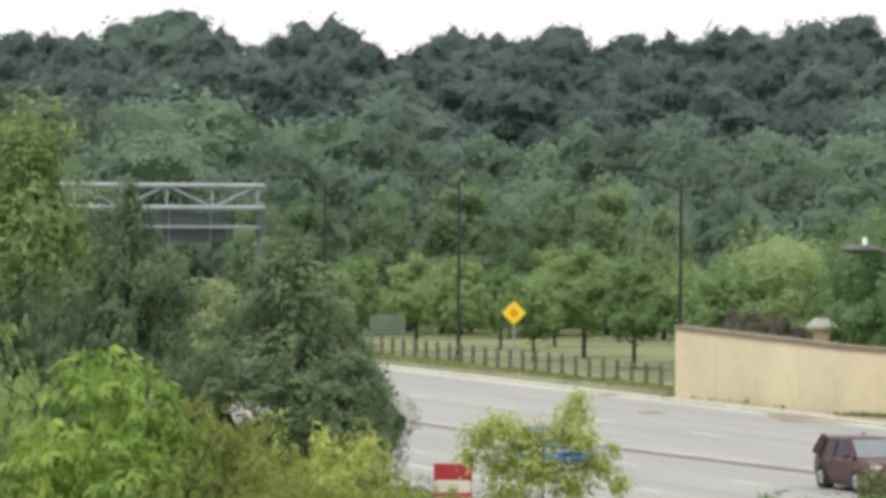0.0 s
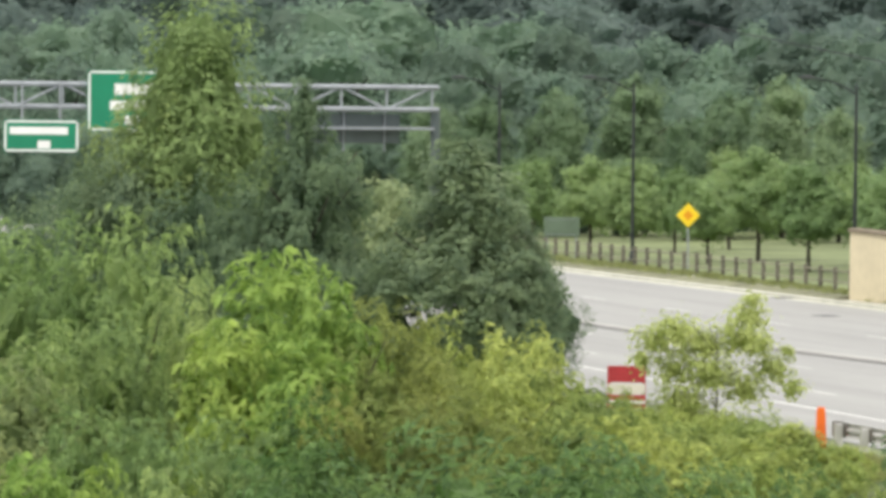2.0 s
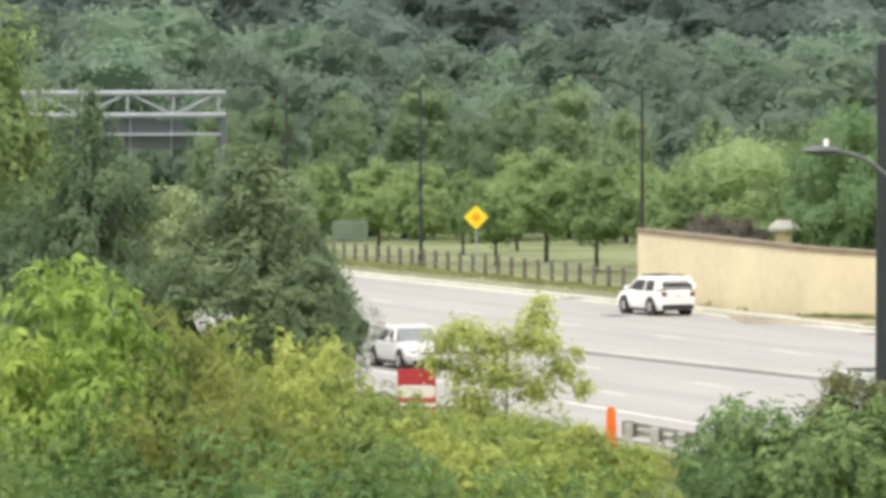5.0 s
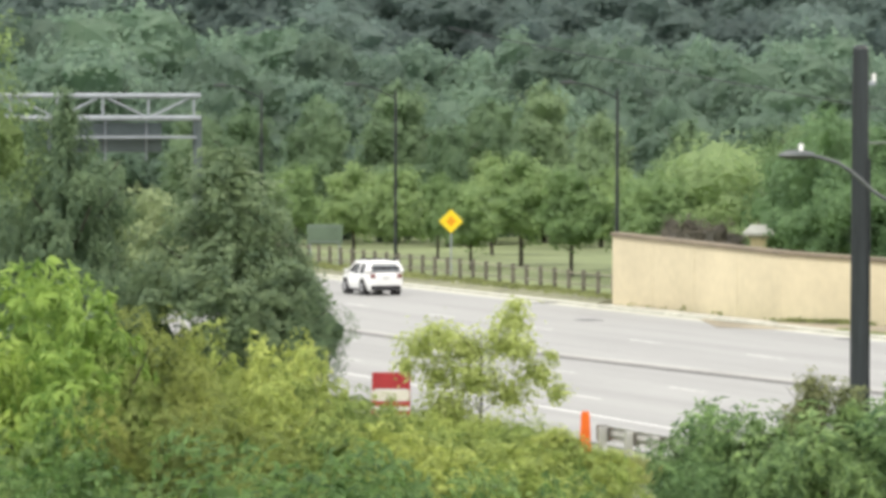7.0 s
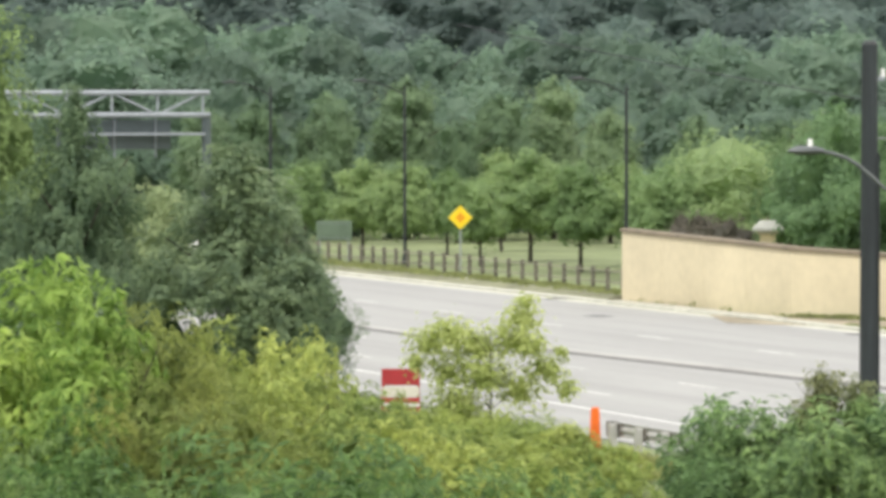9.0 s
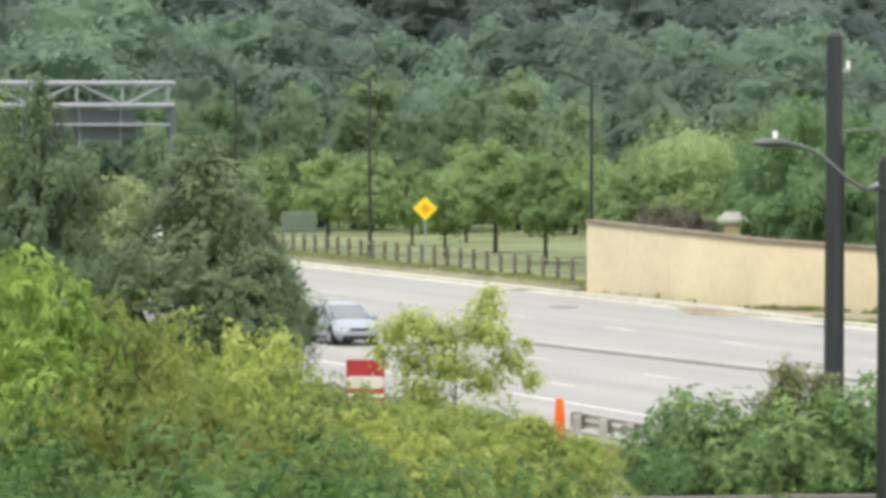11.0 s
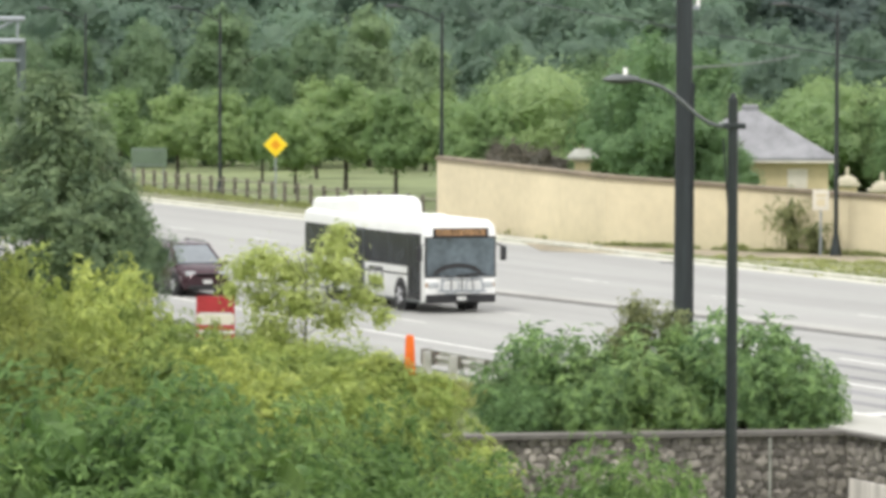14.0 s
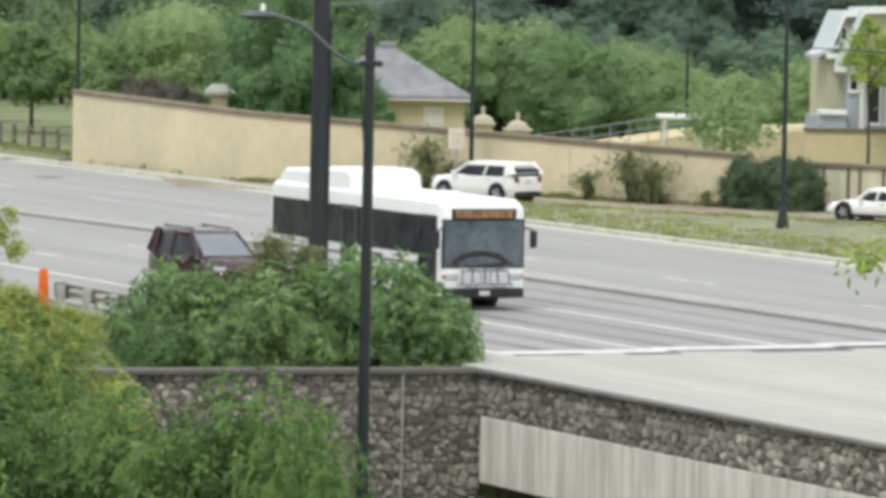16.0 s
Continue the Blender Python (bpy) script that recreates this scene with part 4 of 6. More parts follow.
set_plants(dk, [(-232.5, 98.1, 9.0), (-234.9, 102.8, 8.8), (-228.9, 102.4, 6.6), (-229.9, 97.3, 5.6)], "dark trees behind the wall", rng)
broad = crown_tree("broad_tree", "full mid green tree standing close behind the wall", 10, 3.5, 0.4, 1.2, 7500, 0.15, 87, "round_dark", 0.25, waist=0.35, blunt=1.9)
set_plants([broad], [(-217.6, 93.0, 9.6), (-215.8, 95.6, 5.2)], "full trees behind the wall", rng, (0.9, 0.95))
rust = crown_tree("rust_bush", "dull brownish bush behind the wall", 4.0, 2.3, 0.0, 0.8, 3200, 0.1, 91, "rust_leaf", 0.08, waist=0.35, depth=0.5)
set_plants([rust], [(-236.5, 94.0, 3.9), (-232.5, 92.6, 3.4), (-240.2, 95.2, 3.6), (-243.5, 96.4, 3.7)], "brownish bushes", rng)
small = crown_tree("street_tree", "small light green tree with sparse leaves behind the wall", 5.0, 2.1, 1.4, 0.8, 2400, 0.12, 93, "round_leaf", 0.09, depth=0.8, core=0)
set_plants([small], [(-189.7, 101.2, 5.0)], "small tree", rng)
hedge = crown_tree("hedge_bush", "dark clipped hedge beside the wall's end", 2.7, 1.9, -0.9, 0.5, 4200, 0.08, 95, "hedge_leaf", 0.06, waist=0.4, blunt=3.0)
set_plants([hedge], [(-178.2, 96.2, 2.2, 1.4), (-177.0, 96.6, 2.3, 1.4), (-175.9, 97.0, 2.2, 1.4)], "hedge beside the wall", rng)
wallbush = crown_tree("wall_bush", "straggly olive bush growing against the stucco wall", 2.3, 1.35, -0.1, 0.9, 2600, 0.085, 97, "olive_leaf", 0.05, slim=0.3, droop=0.3, fan=4, depth=1.3, core=-0.5, waist=0.6, gaps=0.02)
set_plants([wallbush], [(-192.2, 88.3, 3.0, 1.1), (-190.9, 88.8, 1.8, 1.1), (-184.6, 92.1, 1.6, 0.8), (-182.7, 93.1, 2.8, 1.2), (-181.5, 93.6, 2.3, 1.2), (-179.2, 94.8, 0.9), (-181.0, 93.8, 0.7)], "bushes against the wall", rng, (0.8, 1.1))

scrub = [crown_tree("scrub_bush", "low yellow-green scrub along the road's edge", 2.6, 1.9, -0.6, 0.65, 3800, 0.1, 181 + i, "yellow_leaf", 0.05, slim=0.26, droop=0.3, waist=0.3, depth=0.4, core=-0.3, gaps=-0.22, fan=4) for i in range(2)]
set_plants(scrub, [(-134.5, 44.4, 0.45), (-137.5, 44.8, 0.3), (-141.5, 44.2, 0.4), (-145.5, 43.6, 0.5), (-149.5, 43.5, 1.0), (-131.0, 42.0, 1.0), (-136.0, 41.5, 1.6), (-141.0, 40.5, 1.7), (-146.0, 39.5, 2.2),
                   (-130.0, 44.4, 1.0), (-132.6, 44.1, 1.2), (-126.5, 41.8, 0.9), (-134.8, 45.3, 0.5), (-131.2, 44.7, 1.5), (-128.2, 45.6, 1.0), (-126.2, 45.0, 1.25), (-124.2, 44.4, 0.5), (-130.2, 45.6, 1.15), (-133.0, 45.6, 0.9), (-123.4, 45.05, 0.95)], "scrub beside the road", rng, (0.9, 1.2))
skirt = crown_tree("bank_bush", "dark green bush under the trees on the bank", 4.0, 2.6, -0.8, 0.9, 5000, 0.14, 191, "dark_leaf", 0.08, waist=0.35, depth=0.35)
set_plants([skirt], [(-151.5, 43.0, 2.8), (-149.6, 44.2, 2.2), (-155.0, 40.5, 3.4), (-159.0, 38.5, 3.6), (-163.5, 37.0, 4.0), (-148.0, 43.8, 1.1), (-168.0, 36.0, 4.4), (-152.0, 38.0, 2.8), (-158.0, 35.0, 3.2)], "bushes under the bank trees", rng, (0.95, 1.2))
# before the road: trees, thicket and shrubs
cone = [crown_tree("dark_tree", "dense dark green tree that narrows to its top on the bank", 12, 4.0, 3.0, 1.2, 18000, 0.13, 101 + i, "dark_leaf", 0.25, waist=0.22, blunt=1.15, depth=0.45, core=-0.1, gaps=-0.25) for i in range(2)]
set_plants(cone, [(-150.5, 44.15, 8.45, 3.3), (-157.8, 40.9, 9.9, 2.7)], "dark trees before the road", rng)
dark = [crown_tree("dark_tree", "dense dark green tree on the bank before the road", 12, 4.2, 2.0, 1.3, 11000, 0.14, 103 + i, "dark_leaf", 0.25, waist=0.4, blunt=1.8, depth=0.45, core=-0.1, gaps=-0.25) for i in range(2)]
set_plants(dark, [(-148.5, 46.0, 4.03, 1.5), (-149.7, 45.6, 5.39, 1.5), (-157.3, 38.8, 6.86, 1.8), (-162.1, 35.6, 8.06, 2.3), (-161.5, 34.0, 6.96, 2.3), (-156.9, 31.4, 6.27, 2.3), (-148.9, 44.8, 4.37, 2.0),
                  (-154.5, 41.6, 4.4, 1.6), (-159.7, 37.5, 6.83, 2.4)], "dark trees before the road", rng)
high = crown_tree("tall_tree", "tall green tree with yellowish seed clusters before the road", 16, 3.9, 0.5, 1.2, 15000, 0.14, 111, "tall_leaf", 0.3, waist=0.5, blunt=1.9, depth=0.45, core=-0.1, gaps=-0.25)
set_plants([high], [(-163.5, 38.8, 12.95, 3.1), (-164.2, 37.6, 10.0, 3.0), (-165.5, 39.0, 9.0, 2.8)], "tall trees before the road", rng)
pale = crown_tree("pale_tree", "pale whitish green tree between the dark ones", 8.5, 2.0, 1.0, 0.8, 4200, 0.12, 113, "pale_leaf", 0.15)
set_plants([pale], [(-173.5, 48.0, 6.81, 1.6)], "pale tree", rng)
fern = [crown_tree("feathery_tree", "feathery mid green tree with layered leaves on the bank", 10.5, 3.0, 1.0, 1.3, 8000, 0.19, 121 + i, "fern_leaf", 0.18, slim=0.24, droop=0.4, fan=6, waist=0.45, blunt=2.2, depth=0.4, core=-0.3, gaps=-0.22) for i in range(2)]
set_plants(fern, [(-100.4, 34.1, 2.2, 1.7), (-101.8, 33.0, 2.3, 1.6), (-123.9, 28.0, 6.76, 1.9), (-125.2, 26.5, 6.48, 1.9), (-126.5, 25.2, 6.31, 1.9), (-126.8, 23.8, 6.16, 1.9), (-120.7, 28.4, 5.06, 1.2), (-119.2, 26.2, 4.72, 1.8), (-117.5, 24.2, 4.14, 1.8),
                  (-117.8, 22.6, 4.14, 1.8), (-107.3, 24.2, 2.64, 1.5), (-108.1, 22.9, 2.79, 1.5)], "feathery trees on the bank", rng)
grey = crown_tree("grey_bush", "pale grey-green leafy bush on the bank", 8, 1.6, 0.6, 0.7, 7000, 0.11, 127, "grey_leaf", 0.1, slim=0.3, fan=5, waist=0.5, depth=0.4, core=-0.3, gaps=-0.22)
set_plants([grey], [(-111.8, 22.5, 3.58, 1.4), (-113.0, 21.4, 3.66, 1.5), (-106.0, 20.7, 2.56, 1.4)], "grey-green bushes on the bank", rng)
light = [crown_tree("sumac_tree", "bright yellow-green leafy tree with fanned leaves on the bank", 9, 1.8, 1.0, 1.0, 8400, 0.19, 131 + i, "light_leaf", 0.14, slim=0.27, droop=0.4, fan=7, waist=0.55, blunt=2.4, depth=0.4, core=-0.3, gaps=-0.22) for i in range(2)]
set_plants(light, [(-115.4, 29.2, 5.83, 1.8), (-113.6, 30.2, 5.35, 1.3), (-112.7, 27.4, 4.24, 1.4), (-111.3, 28.8, 4.03, 1.5), (-101.9, 20.7, 2.05, 1.0), (-101.7, 21.9, 1.93, 0.8)], "bright trees on the bank", rng)
dull = [crown_tree("olive_thicket", "dull olive thicket with thin upright stems on the bank", 8, 1.8, 0.6, 0.9, 7000, 0.14, 137 + i, "dull_leaf", 0.08, slim=0.2, droop=0.2, fan=4, waist=0.5, depth=0.5, core=-0.4, gaps=-0.2) for i in range(2)]
set_plants(dull, [(-117.6, 32.5, 4.74, 1.5), (-116.4, 33.1, 4.54, 1.4), (-112.9, 30.8, 3.90, 1.4), (-112.0, 32.0, 3.73, 1.5), (-108.8, 30.4, 2.85, 1.6), (-110.3, 32.5, 3.11, 1.5), (-109.6, 29.4, 3.07, 1.3),
                  (-107.2, 32.5, 2.53, 1.5)], "olive thicket on the bank", rng)
mass = [crown_tree("thicket_tree", "yellow-green thicket tree covering the bank", 8, 2.2, 0.6, 1.05, 6500, 0.165, 141 + i, "yellow_leaf", 0.1, slim=0.27, droop=0.3, fan=5, waist=0.5, depth=0.4, core=-0.3, gaps=-0.22) for i in range(3)]
set_plants(mass, [(-119.1, 34.6, 4.05, 1.1), (-119.7, 36.0, 4.01, 1.2), (-120.4, 37.2, 3.99, 1.0), (-116.5, 36.4, 3.46, 1.2), (-113.9, 34.5, 3.49, 1.3), (-116.1, 37.3, 2.78, 1.3), (-111.6, 35.2, 2.48, 1.4), (-113.1, 37.0, 2.26, 1.4),
                  (-115.6, 39.0, 1.90, 1.3), (-115.3, 40.0, 1.69, 1.2), (-114.0, 40.6, 1.49, 1.1), (-118.4, 43.2, 1.54, 0.9), (-105.5, 37.6, 1.35, 1.2), (-107.0, 36.4, 1.66, 1.4),
                  (-106.8, 36.7, 2.1), (-104.8, 39.1, 1.7), (-106.4, 38.2, 2.0), (-103.2, 39.9, 0.9), (-113.5, 40.0, 1.3), (-109.5, 40.2, 1.1), (-121.0, 41.0, 1.7), (-128.0, 42.0, 1.7), (-117.9, 44.5, 0.90, 0.9), (-115.5, 43.6, 0.60, 0.9), (-118.3, 43.3, 1.30, 1.1)], "thicket on the bank", rng, (0.8, 1.0))
low = [crown_tree("thicket_bush", "dense green bush in the hollow below the road", 7.5, 2.5, 0.3, 1.15, 7500, 0.15, 151 + i, "low_leaf", 0.1, slim=0.32, fan=4, waist=0.5, depth=0.4, core=-0.2, gaps=-0.34) for i in range(3)]
set_plants(low, [(-89.8, 36.7, 1.45, 1.6), (-87.6, 36.8, 1.83, 1.5), (-85.3, 36.8, 1.6, 1.15), (-83.2, 36.35, 1.1, 0.75), 
                 (-99.9, 35.1, 1.7, 1.6), (-101.3, 36.9, 1.5, 1.5), (-97.0, 29.0, 2.6), (-97.5, 25.1, 2.2), (-95.3, 30.6, 2.6), (-93.9, 31.4, 2.0), (-91.0, 33.0, 1.3), (-90.4, 34.4, 1.1), (-87.9, 35.3, 1.2),
                 (-88.2, 37.1, 1.3), (-86.8, 37.7, 0.8, 0.8), (-85.0, 37.2, 0.5, 1.0), (-90.8, 28.2, 1.4), (-94.0, 26.0, 1.6), (-100.8, 32.8, 1.92, 1.4),
                 (-99.7, 31.3, 1.8, 1.3), 
                 (-99.2, 31.3, 1.53, 1.6), (-97.2, 34.2, 1.26, 1.4), (-92.5, 35.2, 0.97, 1.5), (-88.8, 36.5, 1.23, 1.5), (-86.4, 37.1, 1.14, 1.2), (-88.3, 35.0, 0.62, 1.4)], "bushes in the hollow", rng, (0.85, 1.05))
shrub = [crown_tree("shrub", "leafy green shrub behind the stone wing wall", 2.6, 1.45, -0.5, 0.7, 4000, 0.145, 161 + i, "shrub_leaf", 0.05, slim=0.22, droop=0.4, fan=6, waist=0.35, depth=0.5, core=-0.4, gaps=-0.2) for i in range(2)]
set_plants(shrub, [(-112.2, 44.2, 1.6), (-111.8, 45.2, 1.5), (-112.9, 45.6, 2.45), (-111.6, 46.0, 2.2), (-111.2, 47.4, 2.5), (-110.7, 48.5, 2.1), (-110.2, 49.5, 2.9), (-109.4, 50.3, 2.4), (-108.5, 50.3, 1.7), (-108.9, 47.3, 1.3),
                   (-110.3, 43.8, 1.1), (-109.6, 45.4, 1.5), (-109.0, 49.0, 1.9)], "shrubs behind the wing wall", rng, (0.95, 1.1))
tuft = crown_tree("rust_shrub", "brownish seeding shrub among the green ones", 3.1, 0.75, 0.9, 0.45, 2600, 0.075, 171, "olive_leaf", 0.04, depth=0.6, core=-0.3)
set_plants([tuft], [(-112.6, 47.65, 3.15, 0.65), (-112.1, 47.2, 2.4, 0.5), (-112.0, 48.3, 2.9, 0.6)], "brown shrubs", rng)
set_plants(fern[:1] + low[:1], [(-108.3, 26.6, 2.4, 1.5), (-107.8, 28.3, 2.6, 1.4), (-101.3, 23.5, 1.85, 1.3), (-100.8, 25.5, 1.7, 1.4), (-100.3, 27.5, 1.9, 1.3), (-99.7, 29.5, 1.8, 1.4), (-99.6, 28.0, 1.5, 1.2), (-102.5, 26.4, 1.7, 1.3)], "undergrowth at the foot of the bank", rng)
lobes = [(-1.75, 0.2, 2.7, 0.62), (-1.1, -0.3, 3.0, 0.66), (-0.5, 0.3, 2.6, 0.7), (0.85, 0.0, 3.45, 0.6), (0.5, 0.4, 2.8, 0.68), (1.1, -0.3, 2.7, 0.55), (-0.2, -0.3, 1.8, 0.8), (1.5, 0.2, 2.0, 0.55),
         (-1.2, 0.3, 1.9, 0.6), (2.1, -0.1, 1.5, 0.38), (0.7, 0.3, 1.4, 0.7), (-0.9, 0.0, 1.0, 0.7), (0.95, -0.2, 3.9, 0.28), (-2.1, 0.0, 2.2, 0.35), (1.9, 0.0, 2.5, 0.25)]
sap = plant("sapling", "thin young tree with sparse pale yellow-green leaves beside the road", "tree", 4.1, foliage("sapling", lobes, 7200, 0.095, 173, "sap_leaf", 0.42, 0.2, 0, 0.75), trunk=0.035, seed=3, limbs=9, crown_from=0.2)
sap.matrix_basis = pose(-131.3, 45.8, ground_z(-131.3, 45.8), 0, 0, 67.7)
lobes = [(-1.25, 0.1, 10.2, 0.42), (-0.7, 0.0, 10.5, 0.5), (0.3, 0.0, 14.6, 1.0), (0.6, 0.2, 12.9, 1.1), (1.6, -0.3, 13.8, 1.2),
         (0.5, 0.0, 11.2, 0.9), (1.5, 0.3, 10.6, 1.1), (2.4, 0.0, 12.2, 1.3), (1.2, 0.2, 15.4, 1.0), (0.2, 0.2, 9.8, 0.5)]
garden = plant("garden_tree", "yellow-green tree whose outer leaves hang into view", "tree", 15.0, foliage("garden_tree", lobes, 5000, 0.1, 175, "light_leaf", 0.42, 0.3, 0.3, 0.8), trunk=0.16, seed=4, limbs=0, crown_from=0.5)
garden.matrix_basis = pose(-70.5, 41.6, ground_z(-70.5, 41.6), 0, 0, 67.7)
lobes = [(0.1, 0.0, 7.0, 0.5), (-0.5, 0.1, 6.4, 0.6), (0.6, 0.0, 6.3, 0.6), (-0.75, 0.0, 5.6, 0.6), (0.2, 0.2, 5.6, 0.7), (0.9, 0.0, 5.3, 0.55), (-0.3, -0.1, 4.8, 0.55), (0.5, 0.0, 4.6, 0.5), (1.3, 0.0, 5.9, 0.5), (-0.2, 0.0, 7.3, 0.3)]
yard = plant("terrace_tree", "small bright yellow-green tree before the terrace of the house", "tree", 7.4, foliage("terrace_tree", lobes, 3600, 0.11, 177, "light_leaf", 0.4, 0.3, 0.55, 0.9), trunk=0.09, seed=6, limbs=5, crown_from=0.5)
yard.matrix_basis = pose(-201.25, 114.75, ground_z(-201.25, 114.75), 0, 0, 67.7)
# ---- street furniture ----
def tube(points, r, n=6):
    """One skin along a bent line."""
    rings = []
    for i, p in enumerate(points):
        way = (points[min(i + 1, len(points) - 1)] - points[max(i - 1, 0)]).normalized()
        side = way.cross(Vector((0.13, 0.31, 0.94))).normalized()
        up = side.cross(way)
        rings.append([p + (side * math.cos(a) + up * math.sin(a)) * r for a in (6.2832 * k / n for k in range(n))])
    return loft(rings)


def street_lamp(at, h, reach, turn, label, group=""):
    """A black lamp post with a flared foot, a curved arm and a cobra-head lantern; the arm reaches along local +X."""
    ob = thing("street_lamp", label, "street lamp", at, turn, group)
    bm = bmesh.new()
    beam(bm, (0, 0, -0.1), (0, 0, 0.25), 0.26, 12, 0.24)
    beam(bm, (0, 0, 0.25), (0, 0, 0.95), 0.24, 12, 0.11)
    part("base", bm, "black", ob)
    smooth(part("pole", bar((0, 0, 0.9), (0, 0, h), 0.1, 12, 0.075), "black", ob))
    part("finial", bar((0, 0, h), (0, 0, h + 0.22), 0.05, 8, 0.02), "black", ob)
    pts = [Vector((reach * k / 8, 0, h - 0.35 + 0.75 * math.sin(k / 8 * 1.57))) for k in range(9)]
    smooth(part("arm", tube(pts, 0.04, 8), "black", ob))
    last = pts[-1]
    head = part("lantern", loft([[(last.x + x, y * w, last.z + z * d + 0.02) for y, z in ((-1, 0), (-0.7, 0.7), (0, 1), (0.7, 0.7), (1, 0), (0, -0.6))]
                                 for x, w, d in ((-0.15, 0.06, 0.05), (0.15, 0.15, 0.11), (0.5, 0.16, 0.1), (0.72, 0.06, 0.04))]), "black", ob)
    smooth(head)
    part("photocell", bar((last.x + 0.12, 0, last.z + 0.1), (last.x + 0.12, 0, last.z + 0.2), 0.05, 8, 0.04), "lamp_grey", head, "grey photocell cap")
    return ob


for x, y in ((-288.0, 86.6), (-264.1, 87.1), (-231.1, 87.6), (-189.4, 89.2), (-163.3, 89.6)):
    street_lamp((x, y, ground_z(x, y)), 10.0, 2.3, -90, "black street lamp with flared foot and long arm by the road", "street lamps along the far kerb")


def bare_post(at, h):
    ob = thing("lamp_post", "plain thin dark post behind the drive", "post", at)
    part("base", bar((0, 0, -0.1), (0, 0, 0.6), 0.14, 10, 0.1), "black", ob)
    smooth(part("pole", bar((0, 0, 0.6), (0, 0, h), 0.085, 10, 0.07), "black", ob))
    part("finial", bar((0, 0, h), (0, 0, h + 0.12), 0.05, 8, 0.02), "black", ob)


bare_post((-225.5, 118.1, -0.06), 5.6)


def near_lamp():
    """The near lamp post, whose silver S-shaped arm carries a cobra head."""
    z0 = ground_z(-95.9, 42.8)
    ob = thing("street_lamp", "dark lamp post with a curved silver arm before the stone wall", "street lamp", (-95.9, 42.8, z0), 180 + 71)
    h = 7.98 - z0
    smooth(part("pole", bar((0, 0, 0), (0, 0, h), 0.14, 14, 0.105), "black", ob))
    part("finial", bar((0, 0, h), (0, 0, h + 0.12), 0.08, 10, 0.05), "black", ob)
    part("collar", bx((-0.26, -0.12, h - 0.62), (0.2, 0.12, h - 0.5), 0.02), "black", ob)
    pts = [Vector((x, 0, h - 0.56 + z)) for x, z in ((0.08, 0.0), (0.3, 0.0), (0.5, 0.06), (0.75, 0.22), (1.0, 0.45), (1.25, 0.66), (1.5, 0.81), (1.8, 0.91), (2.1, 0.95))]
    smooth(part("arm", tube(pts, 0.045, 8), "lamp_grey", ob, "grey steel S-curved arm"))
    last = pts[-1]
    part("brace", bar((0.08, 0, h - 2.4), (0.2, 0, h - 0.8), 0.02, 6), "black", ob)
    head = part("lantern", loft([[(last.x + x, y * w, last.z + z * d) for y, z in ((-1, 0), (-0.8, 0.6), (0, 1), (0.8, 0.6), (1, 0), (0, -0.7))]
                                 for x, w, d in ((-0.15, 0.07, 0.06), (0.1, 0.14, 0.12), (0.42, 0.17, 0.11), (0.6, 0.07, 0.04))]), "lamp_grey", ob, "grey cobra-head lantern")
    smooth(head)
    part("photocell", bar((last.x + 0.14, 0, last.z + 0.1), (last.x + 0.14, 0, last.z + 0.25), 0.055, 8, 0.045), "white", head, "white photocell cap")


near_lamp()


def utility_pole(at, h, r, label):
    ob = thing("utility_pole", label, "utility pole", at)
    smooth(part("pole", bar((0, 0, -0.4), (0, 0, h), r, 14, r * 0.78), "wood", ob))
    part("cap", bar((0, 0, h), (0, 0, h + 0.1), r * 0.8, 14, r * 0.5), "black", ob)
    part("bracket", bx((-0.1, r * 0.6, h - 0.9), (0.1, r + 0.12, h - 0.8), 0.01), "steel", ob)
    part("insulator", bar((0, r + 0.1, h - 0.82), (0, r + 0.1, h - 0.6), 0.07, 8, 0.05), "white", ob, "white ceramic insulator")
    part("conduit", bar((r * 0.7, r * 0.7, 0), (r * 0.7, r * 0.7, h * 0.75), 0.03, 6), "wood", ob)
    return ob


utility_pole((-116.06, 50.46, -0.06), 10.85, 0.255, "thick dark weathered wooden utility pole beside the road")
utility_pole((-118.1, 51.27, -0.06), 8.6, 0.13, "thinner dark wooden pole close behind the utility pole")


def cable(name, p, q, sag, r, label):
    p, q = Vector(p), Vector(q)
    pts = [p.lerp(q, k / 16) - Vector((0, 0, sag * 4 * (k / 16) * (1 - k / 16))) for k in range(17)]
    return tagged(part(name, tube(pts, r, 5), "black", None), label, "cable")


cable("overhead_cable", (-116.1, 50.5, 8.45), (-189.9, 87.7, 8.3), 0.1, 0.026, "thin black overhead cable from the utility pole")
cable("overhead_cable", (-163.3, 89.6, 6.75), (-205, 70, 12.6), 0.3, 0.026, "thin black overhead cable between lamp posts")
cable("overhead_cable", (-163.3, 89.6, 6.75), (-130.0, 92.0, 7.3), 0.3, 0.026, "thin black overhead cable between lamp posts")


